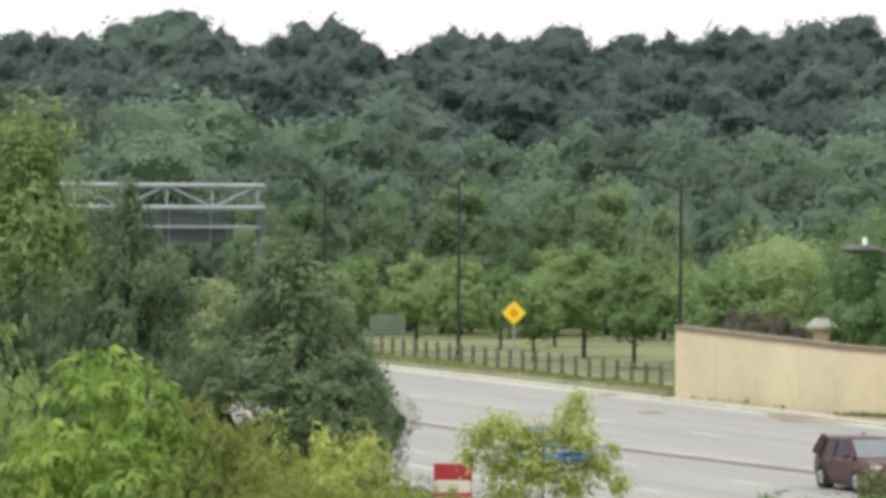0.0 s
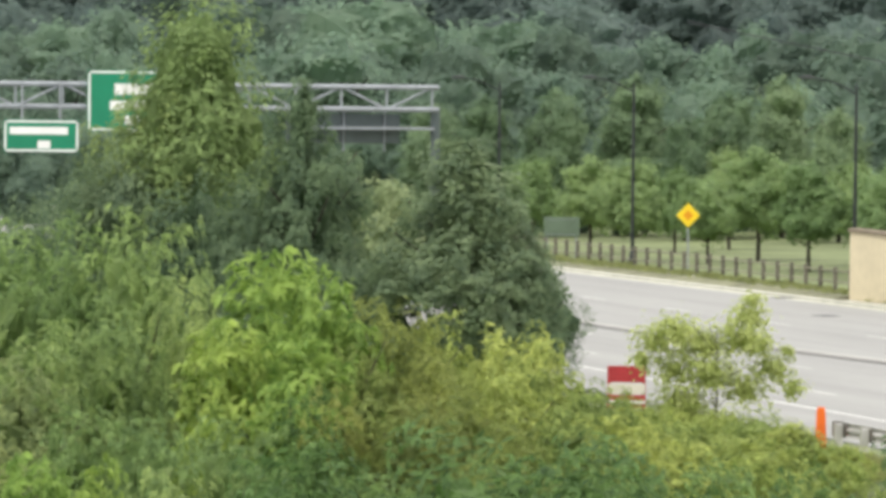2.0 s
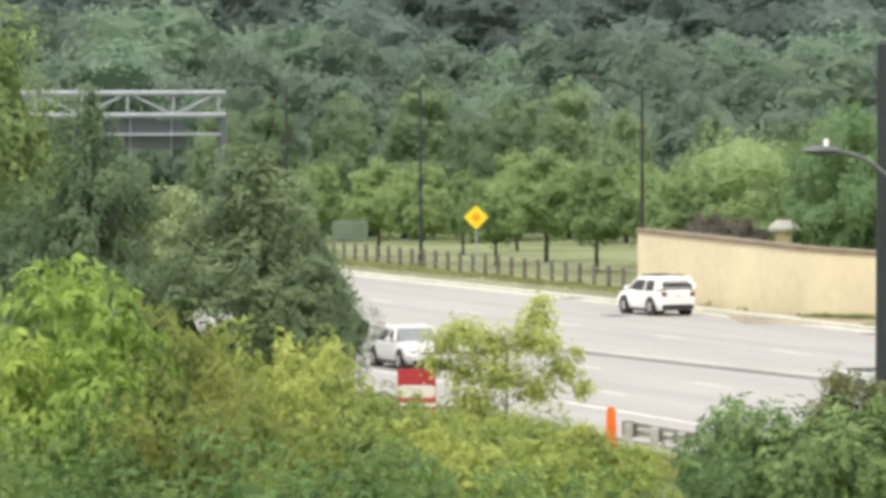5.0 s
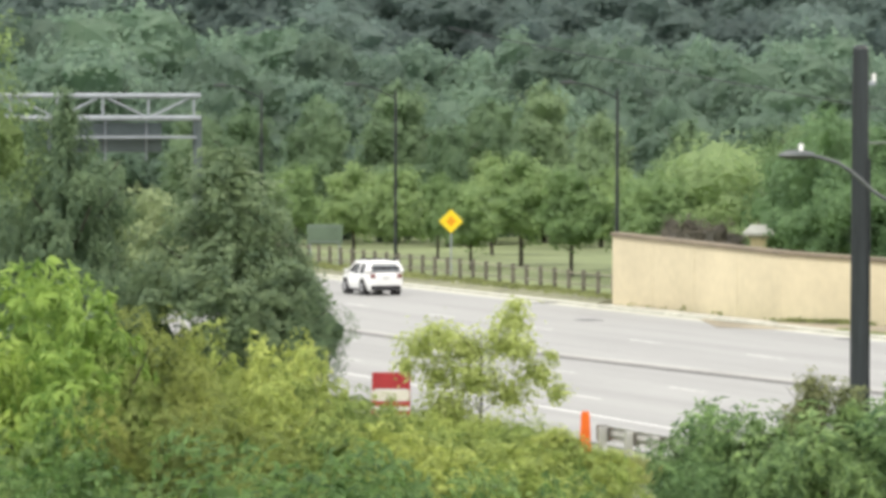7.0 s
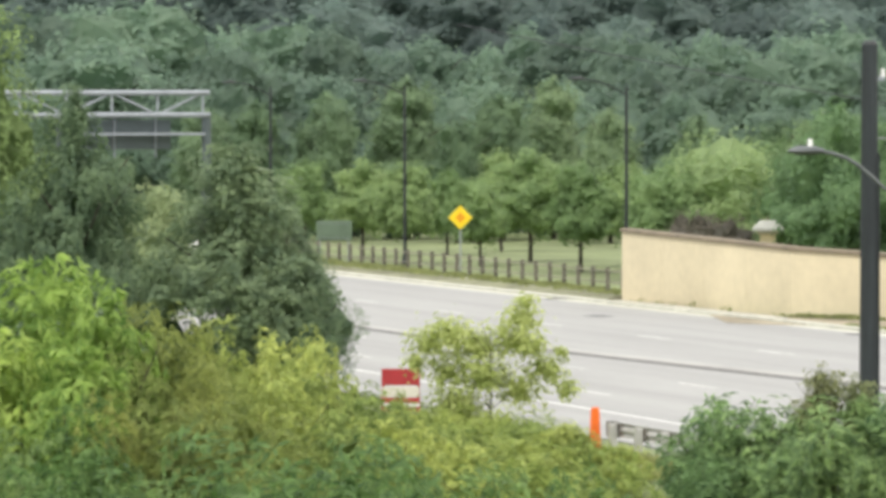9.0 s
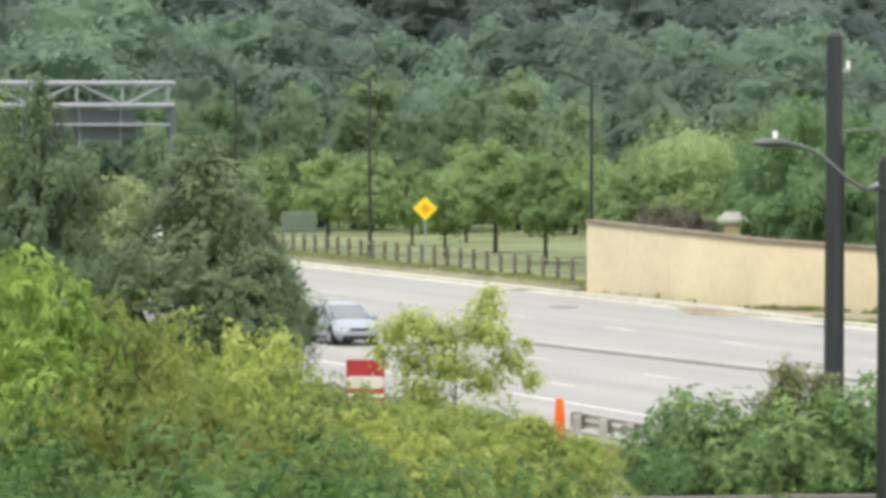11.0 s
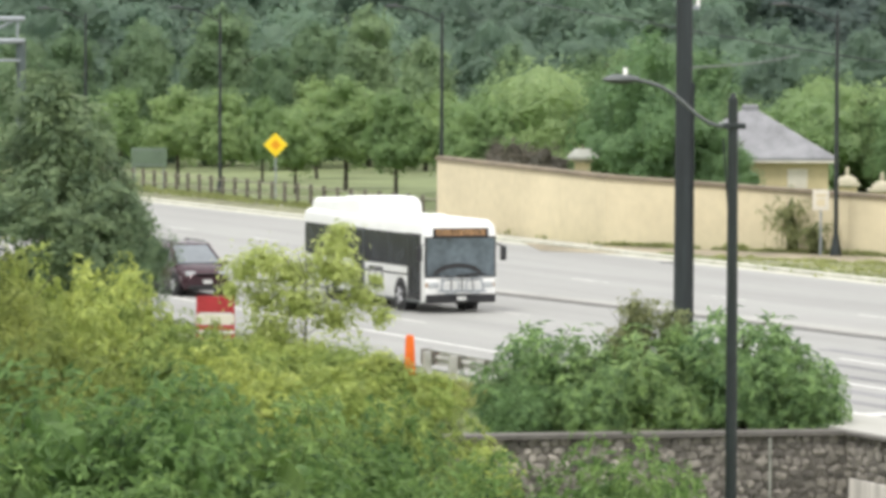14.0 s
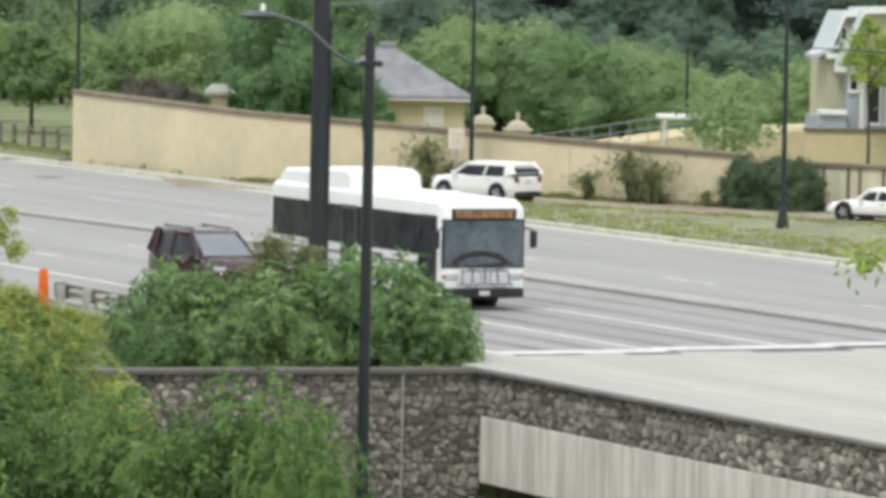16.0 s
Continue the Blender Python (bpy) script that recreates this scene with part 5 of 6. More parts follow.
def make_gantry():
    """A tubular box truss over the road with signs; its span runs along Y."""
    x0, y0, y1, zt, zb, dx = -298.0, 45.0, 85.7, 9.75, 8.4, 1.3
    ob = thing("sign_gantry", "grey tubular steel sign gantry spanning the road", "sign gantry", (x0, 0, 0))
    for dxx in (0, -dx):
        for z in (zt, zb):
            smooth(part("chord", bar((dxx, y0, z), (dxx, y1, z), 0.16, 10), "steel", ob))
    n = 14
    for k in range(n + 1):
        y = y0 + (y1 - 0.4 - y0) * k / n
        part("upright", bar((0, y, zb), (0, y, zt), 0.075, 8), "steel", ob)
        part("cross_bar", bar((0, y, zb), (-dx, y, zb), 0.07, 8), "steel", ob)
        if k < n:
            yn = y0 + (y1 - 0.4 - y0) * (k + 1) / n
            part("diagonal", bar((0, y, zb if k % 2 else zt), (0, yn, zt if k % 2 else zb), 0.075, 8), "steel", ob)
    for y in (y0, y1):
        smooth(part("column", bar((-dx / 2, y, 0), (-dx / 2, y, zb + 0.1), 0.3, 12), "sign_back", ob))
        part("footing", bx((-dx / 2 - 0.6, y - 0.6, -0.4), (-dx / 2 + 0.6, y + 0.6, 0.25), 0.05), "kerb", ob)
    part("catwalk", bx((-dx - 0.9, y1 - 9, zb - 1.25), (-0.1, y1 - 0.2, zb - 1.1), 0.02), "steel", ob)
    part("sign_back", bx((-dx - 0.4, y1 - 9.2, zb - 2.1), (-dx - 0.3, y1 - 2.0, zb - 0.3), 0.02), "sign_back", ob, "grey back of a sign facing away")
    for yy in (y1 - 8.2, y1 - 5.6, y1 - 3.0):
        part("hanger", bar((-dx - 0.2, yy, zb - 2.6), (-dx - 0.2, yy, zb + 0.1), 0.06, 6), "steel", ob)
    # signs towards the camera
    for ya, yb, za, zc, bars in ((63.7, 69.2, 6.95, 10.6, ((0.6, 0.78, 0.3, 0.8), (0.35, 0.5, 0.25, 0.85), (0.1, 0.26, 0.42, 0.58))),
                                 (58.6, 63.2, 5.65, 7.6, ((0.55, 0.78, 0.08, 0.85), (0.12, 0.36, 0.45, 0.62)))):
        s = part("green_sign", bx((0.3, ya, za), (0.38, yb, zc), 0.02), "sign_green", ob, "green road sign with a white border and unreadable white lettering")
        w, h = yb - ya, zc - za
        for lo, hi in (((ya + 0.05, za + 0.05), (yb - 0.05, za + 0.17)), ((ya + 0.05, zc - 0.17), (yb - 0.05, zc - 0.05)), ((ya + 0.05, za + 0.05), (ya + 0.17, zc - 0.05)), ((yb - 0.17, za + 0.05), (yb - 0.05, zc - 0.05))):
            part("border", bx((0.37, lo[0], lo[1]), (0.388, hi[0], hi[1])), "white", s)
        for a, b, c, d in bars:
            part("lettering", bx((0.37, ya + w * c, za + h * a), (0.389, ya + w * d, za + h * b)), "white", s)
        for f in (0.25, 0.75):
            part("hanger", bx((0.18, ya + w * f - 0.06, za + 0.2), (0.3, ya + w * f + 0.06, zt + 0.1)), "steel", ob)


make_gantry()


def make_fence():
    f = thing("fence", "low brown wooden post and rail fence along the lawn", "fence", (0, 0, 0))
    post = None
    n = 38
    x0, x1, y = -294.0, -217.8, 83.9
    for k in range(n + 1):
        x = x0 + (x1 - x0) * k / n
        if post is None:
            post = part("post", bx((-0.085, -0.085, -0.5), (0.085, 0.085, 1.12), 0.02), "fence", f)
            ob = post
        else:
            ob = new("post", post.data)
            ob.parent = f
        ob.matrix_basis = pose(x, y, 0.33, 0, (k * 37 % 5 - 2) * 0.4, 0)
        if k < n:
            for z in (0.75, 1.28):
                part("rail", bx((x + 0.1, y - 0.05, z - 0.03), (x0 + (x1 - x0) * (k + 1) / n - 0.1, y + 0.02, z + 0.03), 0.01), "fence_rail", f)


make_fence()
structure("fence_bank", loft([[(x, 82.02, -0.2), (x, 82.02, 0.12), (x, 83.3, 0.34), (x, 84.6, 0.35), (x, 87.5, -0.1), (x, 87.5, -0.2)] for x in (-330, -250, -219.3)]), "bank", "low bank of dull olive grass under the fence", "grass")


def warning_sign():
    ob = thing("warning_sign", "yellow diamond warning sign with an orange symbol on a steel post", "road sign", (-257.0, 87.9, -0.06), 157 - 180)
    part("post", bx((-0.04, -0.04, -0.3), (0.04, 0.04, 3.1), 0.01), "steel", ob)
    d = bmesh.new()
    box(d, (-0.02, -0.46, -0.46), (0.02, 0.46, 0.46), 0.015)
    bmesh.ops.transform(d, matrix=pose(0.07, 0, 3.08, 45, 0, 0), verts=d.verts)
    p = part("panel", d, "yellow", ob)
    d = bmesh.new()
    box(d, (-0.01, -0.2, -0.2), (0.01, 0.2, 0.2), 0.01)
    bmesh.ops.transform(d, matrix=pose(0.096, 0, 3.08, 45, 0, 0), verts=d.verts)
    part("symbol", d, "ochre", p, "blurred orange symbol")


warning_sign()


def panel_sign(name, at, turn, w, z0, z1, material, label, bars, posts=1):
    """A flat sign on posts, its face towards local +X."""
    ob = thing(name, label, "sign", at, turn)
    for k in range(posts):
        y = 0 if posts == 1 else (k / (posts - 1) - 0.5) * w * 0.8
        part("post", bx((-0.05, y - 0.04, -0.3), (0.03, y + 0.04, z1 - 0.05), 0.01), "steel", ob)
    p = part("panel", bx((0.035, -w / 2, z0), (0.065, w / 2, z1), 0.01), material, ob)
    for a, b, c, d, m in bars:
        part("lettering", bx((0.06, (a - 0.5) * w, z0 + (z1 - z0) * c), (0.072, (b - 0.5) * w, z0 + (z1 - z0) * d)), m, p)
    return ob


panel_sign("park_board", (-281.5, 88.5, -0.06), -22, 2.1, 1.2, 2.35, "board_green", "grey-green park notice board on two posts by the fence", [(0.08, 0.92, 0.1, 0.12, "steel"), (0.08, 0.92, 0.88, 0.9, "steel")], 2)
panel_sign("speed_sign", (-189.65, 88.62, -0.06), -22, 0.68, 1.95, 2.8, "cream", "white rectangular road sign with faded reddish print", [(0.25, 0.75, 0.2, 0.55, "stucco"), (0.2, 0.8, 0.65, 0.8, "stucco")])
panel_sign("notice_board", (-217.0, 96.2, -0.06), -22, 1.5, 2.0, 2.95, "black", "dark framed white notice board before the pavilion", [(0.06, 0.94, 0.12, 0.34, "white"), (0.06, 0.94, 0.5, 0.9, "cream")], 2)


def barricade():
    ob = thing("barricade", "red and white road barricade board standing beside the road", "barricade", (-145.35, 47.8, ground_z(-145.35, 47.8)), -21)
    for y in (-0.53, 0.53):
        part("post", bx((-0.05, y - 0.05, -0.1), (0.03, y + 0.05, 1.3), 0.01), "red", ob)
        part("foot", bx((-0.5, y - 0.05, -0.1), (0.5, y + 0.05, 0.02), 0.01), "steel", ob)
    for z0, z1, m in ((0.84, 1.34, "red"), (0.48, 0.8, "cream"), (0.30, 0.46, "red"), (0.2, 0.29, "white"), (0.06, 0.18, "red")):
        part("board", bx((0.035, -0.56, z0), (0.07, 0.56, z1), 0.008), m, ob)


barricade()


def delineator():
    ob = thing("delineator", "bright orange upright road marker panel at the guardrail's end", "road marker", (-127.95, 47.6, -0.15), -21)
    part("base", bx((-0.2, -0.2, -0.05), (0.2, 0.2, 0.06), 0.02), "trim_black", ob)
    part("panel", loft([[(-0.05, -w, z), (0.05, -w, z), (0.05, w, z), (-0.05, w, z)] for z, w in ((0.05, 0.16), (0.9, 0.13), (1.2, 0.115), (1.27, 0.08))]), "orange", ob)


delineator()


def guardrail():
    ob = thing("guardrail", "weathered steel guardrail on grey posts along the near shoulder", "guardrail")
    y = 47.9
    for k in range(9):
        x = -127.0 + k * 1.95
        part("post", bx((x - 0.09, y - 0.26, -0.6), (x + 0.09, y - 0.06, 0.74), 0.01), "rail", ob)
        part("blockout", bx((x - 0.08, y - 0.06, 0.36), (x + 0.08, y + 0.04, 0.72), 0.01), "dark_rail", ob)
    prof = ((0.05, 0.36), (0.12, 0.42), (0.12, 0.48), (0.05, 0.54), (0.05, 0.58), (0.12, 0.64), (0.12, 0.70), (0.05, 0.76))
    ring = [(a, z) for a, z in prof] + [(a - 0.02, z) for a, z in prof[::-1]]
    smooth(part("beam", loft([[(x, y + a, z) for a, z in ring] for x in (-127.6, -111.0)]), "rail", ob))
    part("end_piece", bar((-127.6, y + 0.05, 0.36), (-127.6, y + 0.05, 0.76), 0.16, 10), "dark_rail", ob)


guardrail()


# ---- houses ----
def hip_roof(x0, x1, y0, y1, z, apex, over):
    bm = bmesh.new()
    a = [bm.verts.new(p) for p in ((x0 - over, y0 - over, z), (x1 + over, y0 - over, z), (x1 + over, y1 + over, z), (x0 - over, y1 + over, z))]
    b = [bm.verts.new((p.co.x, p.co.y, z + 0.12)) for p in a]
    cx, cy = (x0 + x1) / 2, (y0 + y1) / 2
    t = [bm.verts.new((cx + sx * 0.35, cy + sy * 0.35, apex)) for sx, sy in ((-1, -1), (1, -1), (1, 1), (-1, 1))]
    for i in range(4):
        j = (i + 1) % 4
        bm.faces.new((a[i], a[j], b[j], b[i]))
        bm.faces.new((b[i], b[j], t[j], t[i]))
    bm.faces.new(t)
    bm.faces.new(a[::-1])
    bmesh.ops.recalc_face_normals(bm, faces=bm.faces)
    return bm


def window(parent, x, y0, y1, z0, z1, name="window"):
    """A framed window on a wall that faces local +X."""
    w = part(name, bx((x - 0.02, y0, z0), (x + 0.05, y1, z1), 0.01), "white", parent, "white framed window")
    part("pane", bx((x + 0.03, y0 + 0.07, z0 + 0.07), (x + 0.056, y1 - 0.07, z1 - 0.07)), "glass", w)
    part("sill", bx((x, y0 - 0.06, z0 - 0.08), (x + 0.12, y1 + 0.06, z0)), "white", w)


def pavilion():
    ob = thing("pavilion", "small tan stucco pavilion with a grey shingle hip roof", "house", (-223.4, 100.6, -0.06), -22)
    h = 3.6
    part("wall", bx((-h, -h, -0.1), (h, h, 3.15)), "house", ob)
    r = part("roof", hip_roof(-h, h, -h, h, 3.15, 5.5, 0.45), "shingle", ob)
    part("vent", bx((-0.4, -0.4, 5.4), (0.4, 0.4, 5.75), 0.1), "shingle", r)
    part("fascia", bx((-h - 0.46, -h - 0.46, 3.05), (h + 0.46, h + 0.46, 3.149)), "cream", ob)
    part("door", bx((h - 0.02, 1.65, 0), (h + 0.05, 2.6, 2.75), 0.02), "cream", ob, "pale panel door")
    window(ob, h, -2.4, -1.2, 1.2, 2.6)


pavilion()


def pillar(at, cap, label, w=0.85, h=2.35):
    ob = thing("gate_pillar", label, "pillar", at, -22)
    part("shaft", bx((-w / 2, -w / 2, -0.1), (w / 2, w / 2, h), 0.03), "house", ob)
    part("moulding", bx((-w / 2 - 0.12, -w / 2 - 0.12, h), (w / 2 + 0.12, w / 2 + 0.12, h + 0.14), 0.03), "cast_stone", ob)
    if cap == "dome":
        bm = bmesh.new()
        bmesh.ops.create_uvsphere(bm, u_segments=14, v_segments=8, radius=0.5, matrix=Matrix.Translation((0, 0, h + 0.12)) @ Matrix.Diagonal((1, 1, 0.75, 1)))
        smooth(part("cap", bm, "cast_stone", ob))
        part("finial", bar((0, 0, h + 0.42), (0, 0, h + 0.85), 0.1, 8, 0.08), "cast_stone", ob)
    else:
        r = part("cap", hip_roof(-w / 2, w / 2, -w / 2, w / 2, h + 0.14, h + 0.62, 0.34), "pale_stone", ob)
        part("finial", bar((0, 0, h + 0.6), (0, 0, h + 0.8), 0.06, 8, 0.03), "coping", r)


pillar((-206.5, 97.8, -0.06), "dome", "tan gate pillar with a domed cap behind the wall", 0.85, 2.35)
pillar((-200.4, 96.6, -0.06), "dome", "tan gate pillar with a wide domed cap behind the wall", 1.0, 2.3)
pillar((-217.5, 89.45, -0.06), "roof", "small pale pillar with a grey hipped cap above the wall", 0.75, 3.2)


def ramp_road():
    rings = []
    for px, deep, z in ((235, 215, 2.6), (130, 234, 2.3), (94, 241, 1.6), (60, 248, 0.0)):
        x, y = at_bearing(px, deep)
        x2, y2 = at_bearing(px, deep + 9)
        rings.append([(x, y, -0.6), (x, y, z), (x2, y2, z + 0.1), (x2, y2, -0.6)])
    structure("ramp_drive", loft(rings), "house", "pale drive that climbs past the houses behind the wall", "road")
    ob = thing("handrail", "grey metal handrail along the climbing drive", "handrail")
    last = None
    for k in range(9):
        f = k / 8
        px, deep, z = 64 + f * 30, 247 - f * 6, 0.3 + f * 1.4
        x, y = at_bearing(px, deep)
        part("post", bar((x, y, z - 0.6), (x, y, z + 0.95), 0.03, 6), "steel", ob)
        if last:
            for dz in (0.5, 0.95):
                part("rail", bar((last[0], last[1], last[2] + dz), (x, y, z + dz), 0.03, 6), "steel", ob)
        last = (x, y, z)


ramp_road()


def gable_roof(x0, x1, pts, thick):
    """A roof that follows an outline of (y, z) from eave to eave, between x0 and x1."""
    ring = [(y, z) for y, z in pts] + [(y, z - thick) for y, z in pts[::-1]]
    return loft([[(x, y, z) for y, z in ring] for x in (x0, x1)])


def town_house():
    """A pale house with steep clipped gables, its front towards local +X."""
    ob = thing("town_house", "pale yellow house with white-edged steep gables and a blue-grey bay", "house", (-205.9, 119.9, -0.06), -22)
    part("wall", bx((-4, -4.47, 0), (2.6, 7, 5.6)), "house_pale", ob)
    part("bay", bx((2.6, -3.75, 0), (4.2, 3.4, 5.0)), "siding_blue", ob, "blue-grey bay with tall windows")
    for x0, x1, pts in ((-3.6, 2.9, [(-4.5, 5.9), (-3.75, 7.75), (-2.2, 7.75), (-1.0, 5.9)]), (-1.5, 4.4, [(-4.25, 5.3), (-3.05, 7.92), (-1.25, 8.0), (0.0, 5.3)])):
        inner = [(y * 0.94 - 0.16, z - 0.24) for y, z in pts]
        part("gable", loft([[(x, y, z) for y, z in inner] for x in (x0 + 0.2, x1 - 0.3)]), "house_pale", ob)
        r = part("roof", gable_roof(x0, x1, pts, 0.2), "roof_pale", ob, "pale grey steep roof")
        for a, b in zip(pts, pts[1:]):
            part("barge_board", loft([[(x, a[0], a[1] - 0.26), (x, a[0], a[1] + 0.06), (x, b[0], b[1] + 0.06), (x, b[0], b[1] - 0.26)] for x in (x1 + 0.005, x1 + 0.09)]), "white", r)
        part("eave_return", bx((x1 - 0.5, pts[0][0] - 0.12, pts[0][1] - 0.34), (x1 + 0.12, pts[0][0] + 0.42, pts[0][1] - 0.1), 0.02), "white", r)
    part("porch_roof", loft([[(x, -5.1, 5.75), (x, -4.0, 6.25), (x, -4.0, 6.05), (x, -5.1, 5.58)] for x in (-1.0, 3.0)]), "roof_pale", ob)
    for xf, y0, y1, z0, z1 in ((2.62, -3.95, -3.6, 6.4, 7.05), (4.2, -3.7, -3.25, 4.1, 4.95), (4.2, -2.9, -2.2, 2.6, 4.6), (4.2, -2.0, -1.2, 2.6, 4.6), (4.2, 0.2, 1.4, 2.6, 4.6)):
        window(ob, xf, y0, y1, z0, z1)
    part("corner_post", bx((4.2, -3.2, 2.3), (4.42, -2.98, 5.05), 0.02), "white", ob)
    part("balcony", bx((3.4, -5.05, 3.0), (4.7, -3.8, 3.22), 0.03), "white", ob)
    part("balcony_wall", bx((3.5, -5.6, 2.2), (4.5, -3.8, 3.0), 0.03), "siding_blue", ob)
    part("terrace_wall", bx((4.55, -5.7, 0), (4.95, 9, 2.25), 0.02), "house", ob, "tan stucco terrace wall")
    part("terrace_coping", bx((4.45, -5.8, 2.25), (5.05, 9, 2.4), 0.02), "coping", ob)


town_house()


def garden_canopy():
    x, y = at_bearing(93, 222)
    ob = thing("canopy", "white flat canopy on posts beside the climbing drive", "canopy", (x, y, -0.06), -22)
    part("top", bx((-0.8, -1.05, 3.0), (0.8, 1.05, 3.2), 0.04), "white", ob)
    for sx in (-0.7, 0.7):
        for sy in (-0.8, 0.8):
            part("post", bx((sx - 0.05, sy - 0.05, 0), (sx + 0.05, sy + 0.05, 3.0)), "cream", ob)


garden_canopy()


def far_tower():
    x, y = at_bearing(-184.5, 900)
    ob = thing("tower_building", "distant grey stone building with a spire above the trees", "building", (x, y, 15), -15)
    part("wall", bx((-10, -16, -20), (10, 4, 27)), "far_stone", ob)
    part("roof", loft([[(s, -16.5, 27), (s * 0.1, -6, 35), (s, 4.5, 27)] for s in (-10.5, 10.5)]), "far_stone", ob)
    part("turret", bar((0, -13, 20), (0, -13, 38), 2.2, 10), "far_stone", ob)
    part("spire", bar((0, -13, 38), (0, -13, 46), 2.3, 10, 0.1), "far_stone", ob)


far_tower()
# ---- vehicles: front towards local +X, wheels on z = 0 ----
def ring(x, z0, z1, w0, wm, w1, mid=0.45):
    """A cross-section of bodywork, rounded at the shoulders."""
    zm = z0 + (z1 - z0) * mid
    half = [(w0, z0), (wm, zm - 0.08), (wm, zm + 0.08), (w1 + 0.03, z1 - 0.09), (w1 - 0.06, z1 - 0.01), (w1 * 0.45, z1 + 0.015)]
    return [(x, y, z) for y, z in half] + [(x, -y, z) for y, z in half[::-1]]


def wheel(parent, x, y, r, w, side):
    """A wheel that turns about its own middle, with a spoked rim."""
    t = part("wheel", bar((0, -w / 2, 0), (0, w / 2, 0), r, 22), "rubber", parent)
    t.matrix_basis = pose(x, y, r)
    smooth(t, 50)
    d = side * (w / 2)
    bm = bar((0, d - side * 0.02, 0), (0, d + side * 0.006, 0), r * 0.64, 18)
    part("rim", bm, "trim_black", t)
    bm = bmesh.new()
    for k in range(5):
        a = k * 1.2566
        beam(bm, (0, d + side * 0.01, 0), (math.cos(a) * r * 0.6, d + side * 0.01, math.sin(a) * r * 0.6), r * 0.13, 6)
    beam(bm, (0, d, 0), (0, d + side * 0.03, 0), r * 0.2, 10)
    part("spokes", bm, "rim", t)
    return t


def car(name, label, category, paint, L=4.5, W=1.8, H=1.48, hood=0.98, belt=0.95, nose=0.72, tail=1.0, front=0.9, screen=0.25, roof=(-0.55, 0.25), back=-1.85, wheel_r=0.33, rails=False, tall_back=False, front_plate=False):
    """A road car. screen: x of the windscreen's foot from the middle; roof: where the roof runs; back: the rear glass's foot."""
    ob = thing(name, label, category)
    h, w = L / 2, W / 2
    g = 0.2
    st = [(-h, g + 0.18, tail - 0.12, 0.72, 0.86, 0.80), (-h + 0.12, g + 0.05, tail, 0.82, 0.95, 0.88), (-h + 0.7, g, belt + 0.02, 0.88, 1.0, 0.94), (back + 0.4, g, belt, 0.9, 1.0, 0.95),
          (0, g, belt, 0.9, 1.0, 0.95), (screen + 0.55, g, hood, 0.9, 1.0, 0.92), (h - 0.75, g, hood - 0.07, 0.88, 0.99, 0.86), (h - 0.18, g + 0.02, nose + 0.06, 0.8, 0.93, 0.74), (h, g + 0.1, nose - 0.1, 0.64, 0.76, 0.6)]
    smooth(part("body", loft([ring(x, a, b, p * w, q * w, r * w) for x, a, b, p, q, r in st]), paint, ob), 32)
    zr = H - 0.035
    cab = [(back - 0.02, belt - 0.05, belt + (0.28 if tall_back else 0.02), 0.86, 0.80), (roof[0], belt - 0.05, zr, 0.92, 0.70), (roof[1], belt - 0.05, zr, 0.93, 0.70), (screen + 0.62, belt - 0.05, hood - 0.01, 0.88, 0.84)]

    def cring(x, a, b, p, q, grow=0.0):
        return [(x, p * w, a), (x, q * w + grow, b - 0.02), (x, q * w - 0.08 + grow, b + grow), (x, -q * w + 0.08 - grow, b + grow), (x, -q * w - grow, b - 0.02), (x, -p * w, a)]
    smooth(part("window_glass", loft([cring(*c) for c in cab]), "glass", ob, "dark tinted windows"), 30)
    xa, xb = roof[1] + 0.1, screen + 0.6
    za, zb = zr - 0.045, hood + 0.0
    part("windscreen", loft([[(xb, y * 0.8 * w, zb + 0.02), (xa, y * 0.66 * w, za + 0.02), (xa, y * 0.66 * w, za - 0.03), (xb, y * 0.8 * w, zb - 0.03)] for y in (-1, 1)]), "sky_glass", ob, "sloping windscreen with the sky's reflection in its colour")
    if tall_back:
        xa, xb = roof[0] - 0.34, back - 0.06
        part("rear_window", loft([[(xb, y * 0.76 * w, belt + 0.1), (xa, y * 0.64 * w, zr - 0.12), (xa + 0.05, y * 0.64 * w, zr - 0.14), (xb + 0.05, y * 0.76 * w, belt + 0.08)] for y in (-1, 1)]), "sky_glass", ob, "rear window with the sky's reflection in its colour")
    rf = [(roof[0] - 0.28, zr - (0.06 if tall_back else 0.13)), (roof[0], zr + 0.005), ((roof[0] + roof[1]) / 2, zr + 0.02), (roof[1], zr + 0.005), (roof[1] + 0.12, zr - 0.05)]
    smooth(part("roof", loft([[(x, 0.765 * w, z - 0.13), (x, 0.745 * w, z - 0.04), (x, 0.67 * w, z + 0.012), (x, 0.4 * w, z + 0.035), (x, -0.4 * w, z + 0.035), (x, -0.67 * w, z + 0.012), (x, -0.745 * w, z - 0.04), (x, -0.765 * w, z - 0.13)] for x, z in rf]), paint, ob), 40)
    for s in (1, -1):
        def side(x, z):
            f = (z - belt) / (zr - belt)
            return (x, s * w * (0.925 - 0.215 * f), z)
        posts = [(side(screen + 0.55, belt), side(roof[1] + 0.05, zr), 0.06), (side((roof[0] + roof[1]) / 2 + 0.1, belt), side((roof[0] + roof[1]) / 2 + 0.05, zr), 0.045), (side(back + 0.35, belt), side(roof[0] - 0.05, zr), 0.11)]
        if tall_back:
            posts.append((side(back + 0.02, belt + 0.05), side(roof[0] - 0.1, zr - 0.02), 0.15))
        for p, q, r in posts:
            part("pillar", bar(p, q, r, 6), paint, ob)
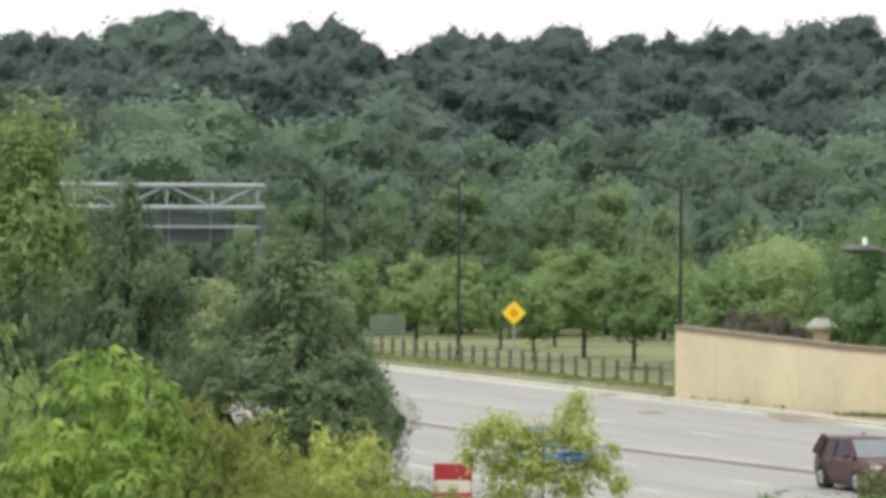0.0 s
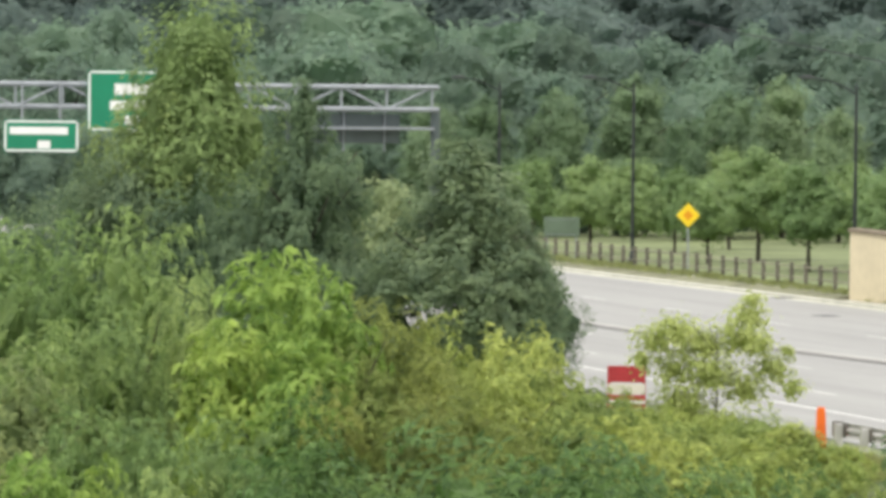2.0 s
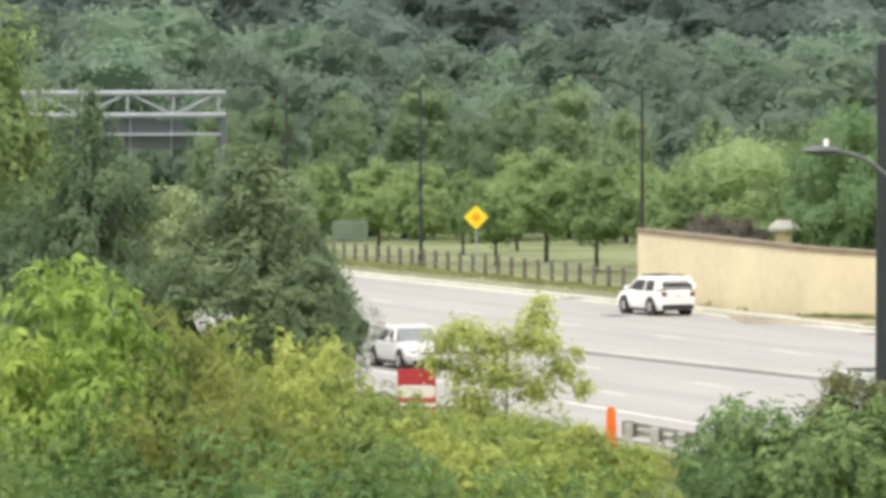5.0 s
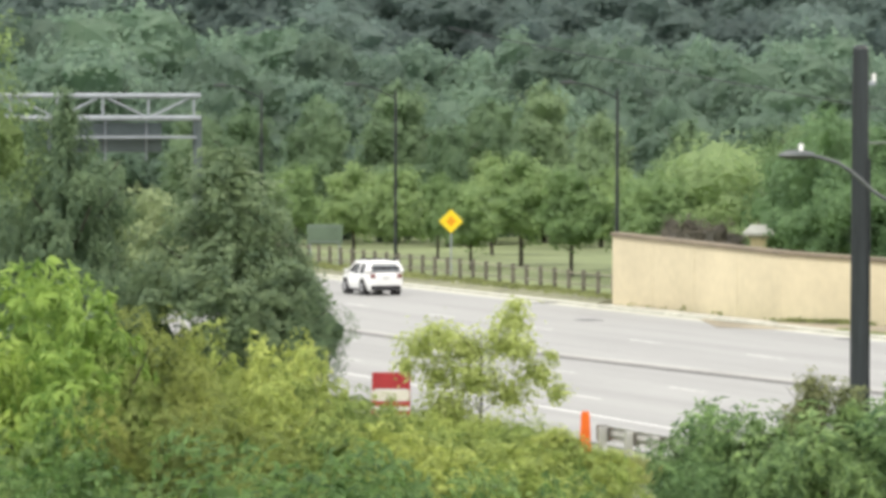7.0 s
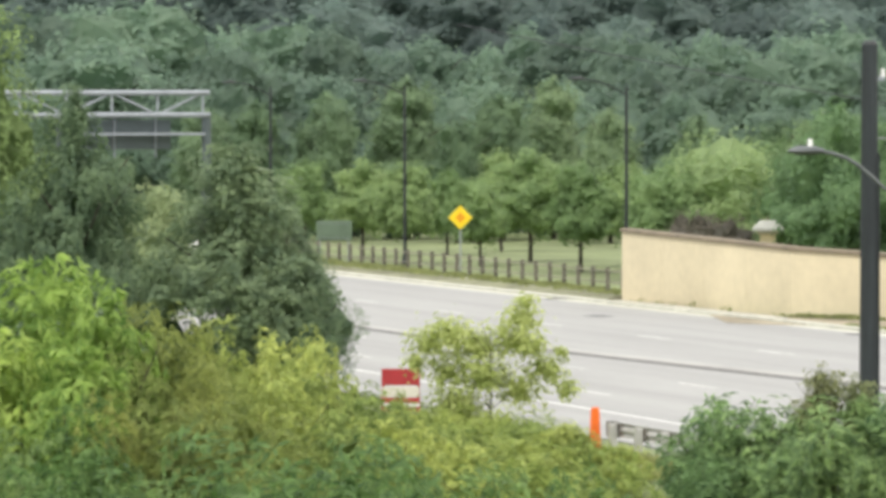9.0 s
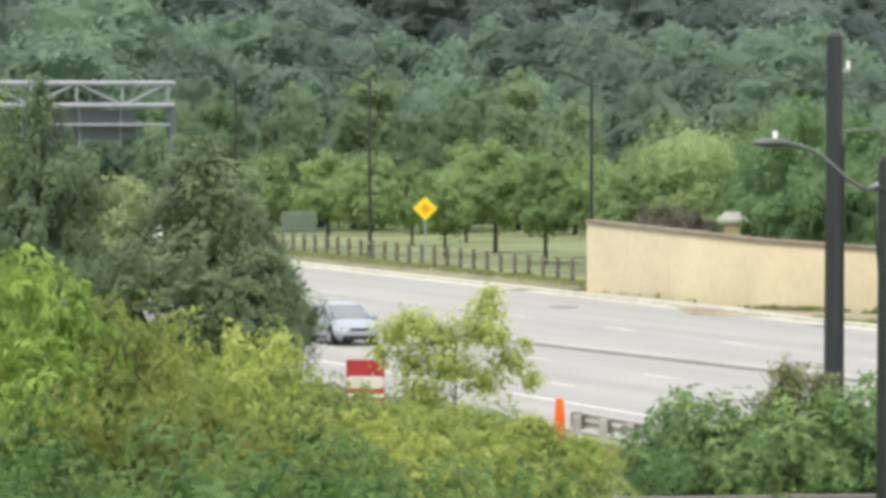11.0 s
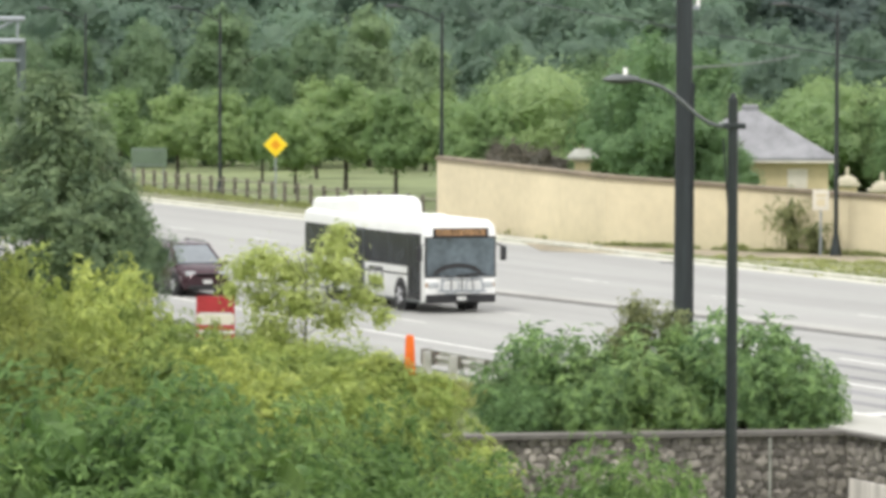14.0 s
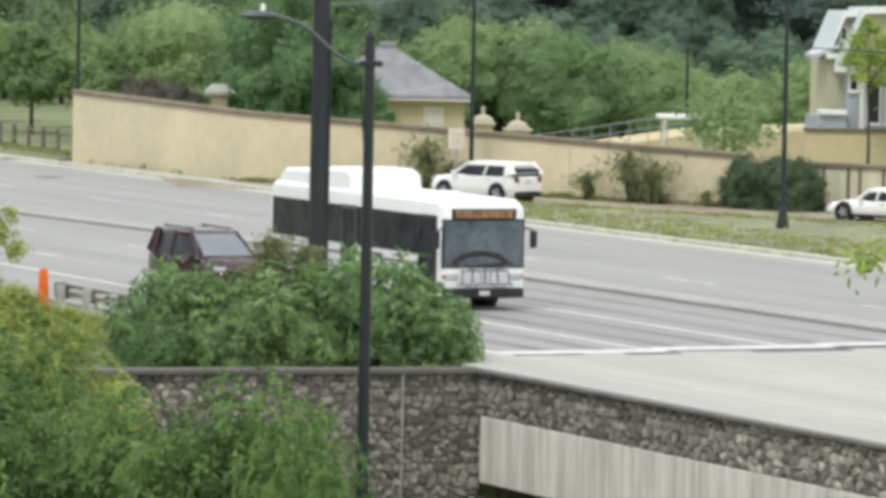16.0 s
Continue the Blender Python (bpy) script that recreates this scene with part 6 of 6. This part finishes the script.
        for x in (h - front, -h + front - 0.02):
            arch = part("wheel_arch", bar((x, s * (w - 0.3), wheel_r + 0.02), (x, s * (w + 0.005), wheel_r + 0.02), wheel_r + 0.07, 20), "trim_black", ob)
            smooth(arch, 50)
            wheel(ob, x, s * (w - 0.1), wheel_r, 0.22, s)
        part("sill", bx((-h + front + 0.4, s * w * 0.93 - 0.04, g - 0.03), (h - front - 0.4, s * w * 0.93 + 0.04, g + 0.1), 0.02), "trim_black", ob)
        part("headlight", bx((h - 0.36, s * w * 0.62 - 0.17, nose - 0.14), (h - 0.03, s * w * 0.62 + 0.17, nose + 0.01), 0.04), "lamp_glass", ob, "clear headlight")
        part("tail_light", bx((-h - 0.005, s * w * 0.72 - 0.13, tail - 0.3), (-h + 0.28, s * w * 0.72 + 0.13, tail - 0.08), 0.03), "red_glass", ob, "red tail light")
        part("mirror", bx((screen + 0.25, s * (w + 0.1) - 0.1, belt - 0.02), (screen + 0.42, s * (w + 0.1) + 0.1, belt + 0.15), 0.05), paint, ob)
        for k, x in enumerate((screen - 0.6, screen - 1.45)):
            part("door_handle", bx((x - 0.1, s * w * 0.965 - 0.02, belt - 0.15), (x + 0.1, s * w * 0.965 + 0.03, belt - 0.11), 0.01), "rim", ob)
        if rails:
            part("roof_rail", bar((roof[0], s * w * 0.62, zr + 0.09), (roof[1], s * w * 0.62, zr + 0.09), 0.025, 6), "trim_black", ob)
    part("grille", bx((h - 0.14, -w * 0.42, nose - 0.2), (h + 0.0, w * 0.42, nose - 0.06), 0.03), "trim_black", ob)
    part("front_bumper", bx((h - 0.25, -w * 0.72, 0.22), (h + 0.03, w * 0.72, 0.4), 0.05), "trim_black", ob)
    part("rear_bumper", bx((-h - 0.03, -w * 0.8, 0.26), (-h + 0.25, w * 0.8, 0.5), 0.05), "trim_black", ob)
    part("number_plate", bx((-h - 0.025, -0.16, tail - 0.32), (-h + 0.05, 0.16, tail - 0.18), 0.01), "plate", ob)
    if front_plate:
        part("number_plate", bx((h - 0.02, -0.16, nose - 0.42), (h + 0.045, 0.16, nose - 0.28), 0.01), "plate", ob)
    if rails is True:
        for x in (roof[0] + 0.3, roof[1] - 0.2):
            part("roof_bar", bx((x - 0.05, -w * 0.66, zr + 0.08), (x + 0.05, w * 0.66, zr + 0.13), 0.02), "trim_black", ob)
    return ob


SUV = dict(screen=0.45, L=4.7, W=1.88, H=1.72, hood=1.1, belt=1.08, nose=0.9, tail=1.12, roof=(-1.75, 0.2), back=-2.22, wheel_r=0.37, tall_back=True)
maroon_suv = car("suv", "dark maroon people carrier driving along the road", "car", "maroon", **{**SUV, "screen": 0.95, "L": 4.95, "H": 1.78, "belt": 1.04, "hood": 1.12, "nose": 0.86, "roof": (-1.95, 0.35), "back": -2.3}, rails="sides", front_plate=True)
brown_suv = car("suv", "dark brownish red car driving away along the road", "car", "brown_red", **SUV)
white_suv = car("suv", "white sport utility car with dark windows and bumper", "car", "white", rails=True, **{**SUV, "L": 4.2, "H": 1.66, "back": -1.98, "roof": (-1.5, 0.2)})
white_suv_late = car("suv", "white sport utility car with dark windows joining from the service road", "car", "white", **{**SUV, "L": 4.6, "H": SUV["H"] - 0.1})
grey_car = car("crossover", "silver grey crossover car with black roof bars", "car", "grey", L=4.5, W=1.8, H=1.6, hood=1.05, belt=1.02, nose=0.84, tail=1.06, roof=(-1.4, 0.15), back=-2.05, wheel_r=0.35, rails=True, tall_back=True, screen=0.5)
silver_car = car("hatchback", "silver blue hatchback with a long sloping back", "car", "silver", L=4.55, W=1.78, H=1.48, roof=(-0.85, 0.25), back=-2.1, tail=1.02, screen=0.72)
blue_car = car("sedan", "bright blue sedan passing behind the sapling", "car", "blue", L=4.6, W=1.8, H=1.46)
quick_car = car("sedan", "pale silver sedan passing quickly behind the shrubs", "car", "grey", L=4.7, W=1.82, H=1.47)
white_car = car("sedan", "white sedan on the service road beyond the verge", "car", "white", L=4.6, W=1.8, H=1.3, hood=0.85, belt=0.84, nose=0.62, tail=0.88)


def make_bus():
    ob = thing("bus", "white city bus with dark windows, roof pod and amber destination display", "bus")
    L, w, roof = 12.1, 1.28, 3.08
    h = L / 2

    def bring(x, z0, z1, k=1.0):
        half = [(w * 0.97 * k, z0), (w * k, z0 + 0.08), (w * k, z1 - 0.34), (w * 0.97 * k, z1 - 0.14), (w * 0.86 * k, z1 - 0.03), (w * 0.4 * k, z1)]
        return [(x, y, z) for y, z in half] + [(x, -y, z) for y, z in half[::-1]]
    smooth(part("body", loft([bring(-h, 0.5, roof - 0.1, 0.96), bring(-h + 0.15, 0.36, roof), bring(h - 0.35, 0.34, roof), bring(h - 0.08, 0.36, roof - 0.1, 0.985), bring(h, 0.42, roof - 0.25, 0.95)]), "white", ob), 35)

    def pod(x, z, k):
        return [(x, 1.14 * k, roof - 0.08), (x, 1.1 * k, z - 0.1), (x, 0.95 * k, z), (x, -0.95 * k, z), (x, -1.1 * k, z - 0.1), (x, -1.14 * k, roof - 0.08)]
    smooth(part("roof_pod", loft([pod(-h + 0.05, roof + 0.24, 0.85), pod(-h + 0.5, roof + 0.36, 0.95), pod(-3.0, roof + 0.4, 1), pod(-2.3, roof + 0.52, 1), pod(-0.85, roof + 0.52, 1), pod(-0.6, roof + 0.4, 1), pod(-0.52, roof + 0.02, 1)]), "white", ob), 30)
    part("roof_hatch", bx((2.6, -0.5, roof - 0.02), (3.5, 0.5, roof + 0.07), 0.03), "white", ob)
    for s in (1, -1):
        glass = part("window_band", bx((-h + 0.25, s * w - 0.012, 1.48), (h - 0.5, s * w + 0.012, 2.58), 0.008), "glass", ob, "dark continuous side windows")
        for k in range(8):
            x = -h + 1.1 + k * 1.35
            part("mullion", bx((x - 0.03, s * w - 0.004, 1.5), (x + 0.03, s * w + 0.022, 2.56)), "trim_black", glass)
            # two panes take the paler glass as a painted reflection
            part("vent_pane", bx((x + 0.12, s * w, 2.26), (x + 1.2, s * w + 0.018, 2.5)), "sky_glass" if k in (1, 4) else "screen", glass)
        part("skirt", bx((-h + 0.3, s * w - 0.02, 0.32), (h - 0.4, s * w + 0.01, 0.4), 0.01), "lamp_grey", ob)
        part("stripe", bx((-h + 0.2, s * w, 1.18), (h - 0.3, s * w + 0.006, 1.24)), "silver", ob)
        for x, m in ((h - 2.2, 0), (-h + 3.0, 0)):
            smooth(part("wheel_arch", bar((x, s * (w - 0.4), 0.5), (x, s * (w + 0.012), 0.5), 0.6, 22), "trim_black", ob), 50)
            wheel(ob, x, s * (w - 0.13), 0.48, 0.3, s)
        arm = part("mirror_arm", bar((h - 0.05, s * (w - 0.1), 2.3), (h + 0.12, s * (w + 0.18), 2.2), 0.025, 6), "trim_black", ob)
        part("mirror", bx((h + 0.02, s * (w + 0.2) - 0.1, 1.72), (h + 0.16, s * (w + 0.2) + 0.1, 2.2), 0.05), "trim_black", arm)
        part("headlight", bx((h - 0.12, s * 0.95 - 0.2, 0.82), (h + 0.02, s * 0.95 + 0.2, 1.02), 0.03), "lamp_glass", ob)
        part("turn_lamp", bx((h - 0.12, s * 1.17 - 0.06, 0.85), (h + 0.01, s * 1.17 + 0.04, 1.0), 0.02), "amber", ob)
    # doors on the kerb side
    for x0, x1, leaf_paint in ((h - 1.5, h - 0.3, "trim_black"), (-0.75, 0.3, "lamp_grey")):
        d = part("door", bx((x0, -w - 0.03, 0.42), (x1, -w + 0.01, 2.6), 0.012), leaf_paint, ob, "glazed folding door")
        for a in (x0 + 0.08, (x0 + x1) / 2 + 0.03):
            part("door_pane", bx((a, -w - 0.042, 0.65), (a + (x1 - x0) / 2 - 0.11, -w - 0.028, 2.5)), "glass", d)
    part("advert", bx((0.75, -w - 0.014, 0.66), (2.15, -w, 1.36), 0.004), "ad_dark", ob, "dark printed advert with unreadable lettering")
    for k, (a, b) in enumerate(((0.9, 1.35), (1.5, 2.0))):
        part("lettering", bx((a, -w - 0.02, 0.85 + 0.1 * k), (b, -w - 0.012, 1.2)), "plate", ob)
    part("advert", bx((-h + 0.35, -w - 0.014, 0.75), (-h + 0.95, -w, 1.3), 0.004), "ad_dark", ob, "dark grille panel")
    # front
    part("windscreen_frame", bx((h - 0.06, -1.245, 1.16), (h + 0.004, 1.245, 2.52), 0.01), "trim_black", ob, "black windscreen surround")
    part("windscreen", loft([[(h + dx, y * 1.19, z) for y in (-1, 1)] + [(h + dx - 0.05, y * 1.19, z) for y in (1, -1)] for z, dx in ((1.22, 0.03), (1.9, 0.024), (2.46, 0.016))]), "screen", ob, "broad dark blue-grey windscreen")
    for y in (-0.42, 0.42):
        pts = [Vector((h + 0.19, y + math.cos(a) * 0.3, 0.9 + math.sin(a) * 0.26)) for a in (k * 0.3927 for k in range(17))]
        part("rack_hoop", tube(pts, 0.022, 6), "steel", ob, "grey wheel hoop of the bicycle rack")
    for s in (-1, 1):
        part("wiper", bar((h + 0.05, s * 0.15, 1.24), (h + 0.045, s * 0.15 + 0.75, 1.3), 0.02, 6), "trim_black", ob)
    bow = [math.pi * k / 14 for k in range(15)]
    arc = [(-0.1 + 0.86 * math.cos(a), 1.25 + 0.4 * math.sin(a)) for a in bow] + [(-0.1 + 0.7 * math.cos(a), 1.25 + 0.24 * math.sin(a)) for a in bow[::-1]]
    part("dashboard_shade", loft([[(x, y, z) for y, z in arc] for x in (h - 0.01, h + 0.036)]), "trim_black", ob, "dark dashboard behind the windscreen")
    disp = part("destination_display", bx((h - 0.2, -0.98, 2.5), (h + 0.03, 0.98, 2.8), 0.02), "trim_black", ob)
    for k in range(9):
        part("display_bar", bx((h - 0.04, -0.88 + k * 0.195, 2.55), (h + 0.04, -0.7 + k * 0.195, 2.76)), "amber", disp, "amber unreadable lettering")
    part("bumper", bx((h - 0.2, -1.22, 0.34), (h + 0.12, 1.22, 0.62), 0.06), "trim_black", ob)
    part("number_plate", bx((h + 0.11, -0.16, 0.42), (h + 0.135, 0.16, 0.55), 0.006), "plate", ob)
    rack = part("bike_rack", bx((h + 0.1, -0.85, 0.7), (h + 0.2, 0.85, 0.76), 0.02), "steel", ob, "folded steel bicycle rack")
    for y in (-0.75, -0.4, 0.0, 0.4, 0.75):
        part("rack_bar", bar((h + 0.17, y, 0.7), (h + 0.1, y * 0.9, 1.22), 0.025, 6), "lamp_grey" if abs(y) < 0.5 else "steel", rack)
    part("rack_bar", bar((h + 0.1, -0.7, 1.1), (h + 0.1, 0.7, 1.1), 0.02, 6), "lamp_grey", rack)
    return ob


bus = make_bus()

# ---- rubble facing, piece by piece ----
rng = random.Random(9)
shapes = [stone_mesh(rng) for k in range(12)]
lay_stones(wing, Vector((WING_B.x, WING_B.y, 0)), Vector((way.x, way.y, 0)), 17.7, -4.6, 0.0, 300, rng, shapes, 17.7)
lay_stones(fascia, Vector((-106.5, EDGE, 0)), Vector((1, 0, 0)), 34, -1.0, 0.0, 300, rng, shapes)


# ---- what moves ----
def drive(ob, rows):
    walk(ob, [(t, pose(x, y, 0.012, 0, 0, turn)) for t, x, y, turn in rows])


def motions():
    # the middle of each vehicle along the near lanes
    bus_rows = [(0, -388.0, 59.6, 0), (8, -258.5, 59.6, 0), (11, -209.2, 59.6, 0), (12, -193.0, 59.6, 0), (12.5, -185.2, 59.6, 0), (13, -177.2, 59.6, 0), (13.5, -169.0, 59.6, 0),
                (14, -161.5, 59.6, 0), (14.5, -154.0, 59.6, 0), (15, -146.7, 59.6, 0), (15.5, -139.2, 59.6, 0), (16, -131.7, 59.6, 0)]
    drive(bus, bus_rows)
    drive(silver_car, [(0, -460.0, 57.8, 0), (10.8, -184.0, 57.8, 0), (11, -179.0, 57.9, 0), (11.5, -168.0, 58.2, 0), (12, -156.8, 58.6, 0), (13.5, -121.0, 59.0, 0), (16, -60.0, 59.0, 0)])
    drive(grey_car, [(0, -258.0, 57.7, 0), (3, -182.9, 57.7, 0), (3.5, -170.5, 57.7, 0), (4.2, -153.0, 57.7, 0), (6.0, -107, 57.7, 0), (16, 160.0, 57.7, 0)])
    drive(quick_car, [(0, -303.7, 55.2, 0), (6.3, -133.4, 55.2, 0), (16, 128.0, 55.2, 0)])
    drive(blue_car, [(0, -164.6, 57.6, 0), (0.5, -151.0, 57.6, 0), (1, -138, 57.6, 0), (16, 250.0, 57.6, 0)])
    drive(brown_suv, [(0, -150.3, 63.4, 0), (0.5, -140.0, 63.4, 0), (16, 180.0, 63.4, 0)])
    drive(maroon_suv, [(0, -480.0, 54.8, 0), (14, -170.0, 54.8, 0), (15, -152.4, 54.8, 0), (15.5, -142.9, 54.8, 0), (16, -133.9, 54.8, 0)])
    # white cars that come out of the service road
    drive(white_suv, [(0, -130.0, 111.0, 205), (2.4, -166.0, 93.0, 205), (3.4, -183.0, 85.2, 204), (4.2, -194.6, 80.7, 195), (5.2, -209.5, 78.6, 186), (6.3, -226.4, 77.2, 183), (7, -236.0, 76.6, 182),
                      (7.5, -243.5, 76.2, 181), (9, -266.0, 76, 180), (16, -371.0, 76, 180)])
    late_rows = [(0, -30.0, 184.0, 213), (15, -174.3, 93.9, 213), (15.5, -179.6, 90.3, 213), (16, -184.3, 87.45, 203)]
    drive(white_suv_late, late_rows)
    drive(white_car, [(0, -43.7, 161.0, 207.3), (15.5, -164.0, 98.8, 207.3), (16, -168.0, 96.7, 207.3)])


    def roll(ob, path):
        """The wheels of ob turn as it goes along its rows."""
        for c in [c for c in ob.children if c.name.startswith("wheel") and "arch" not in c.name]:
            at, r = c.matrix_basis.translation.copy(), c.matrix_basis.translation.z
            rows, gone, k = [], 0.0, 0
            last = path[0]
            for f in range(481):
                t = f / 30
                while k < len(path) - 2 and t > path[k + 1][0]:
                    k += 1
                a, b = path[k], path[k + 1]
                q = (t - a[0]) / (b[0] - a[0])
                here = (t, a[1] + (b[1] - a[1]) * q, a[2] + (b[2] - a[2]) * q)
                gone += math.hypot(here[1] - last[1], here[2] - last[2])
                last = here
                rows.append((t, pose(at.x, at.y, at.z, 0, math.degrees(gone / r) % 360, 0)))
            walk(c, rows)

    roll(bus, bus_rows)
    roll(white_suv_late, late_rows)


motions()
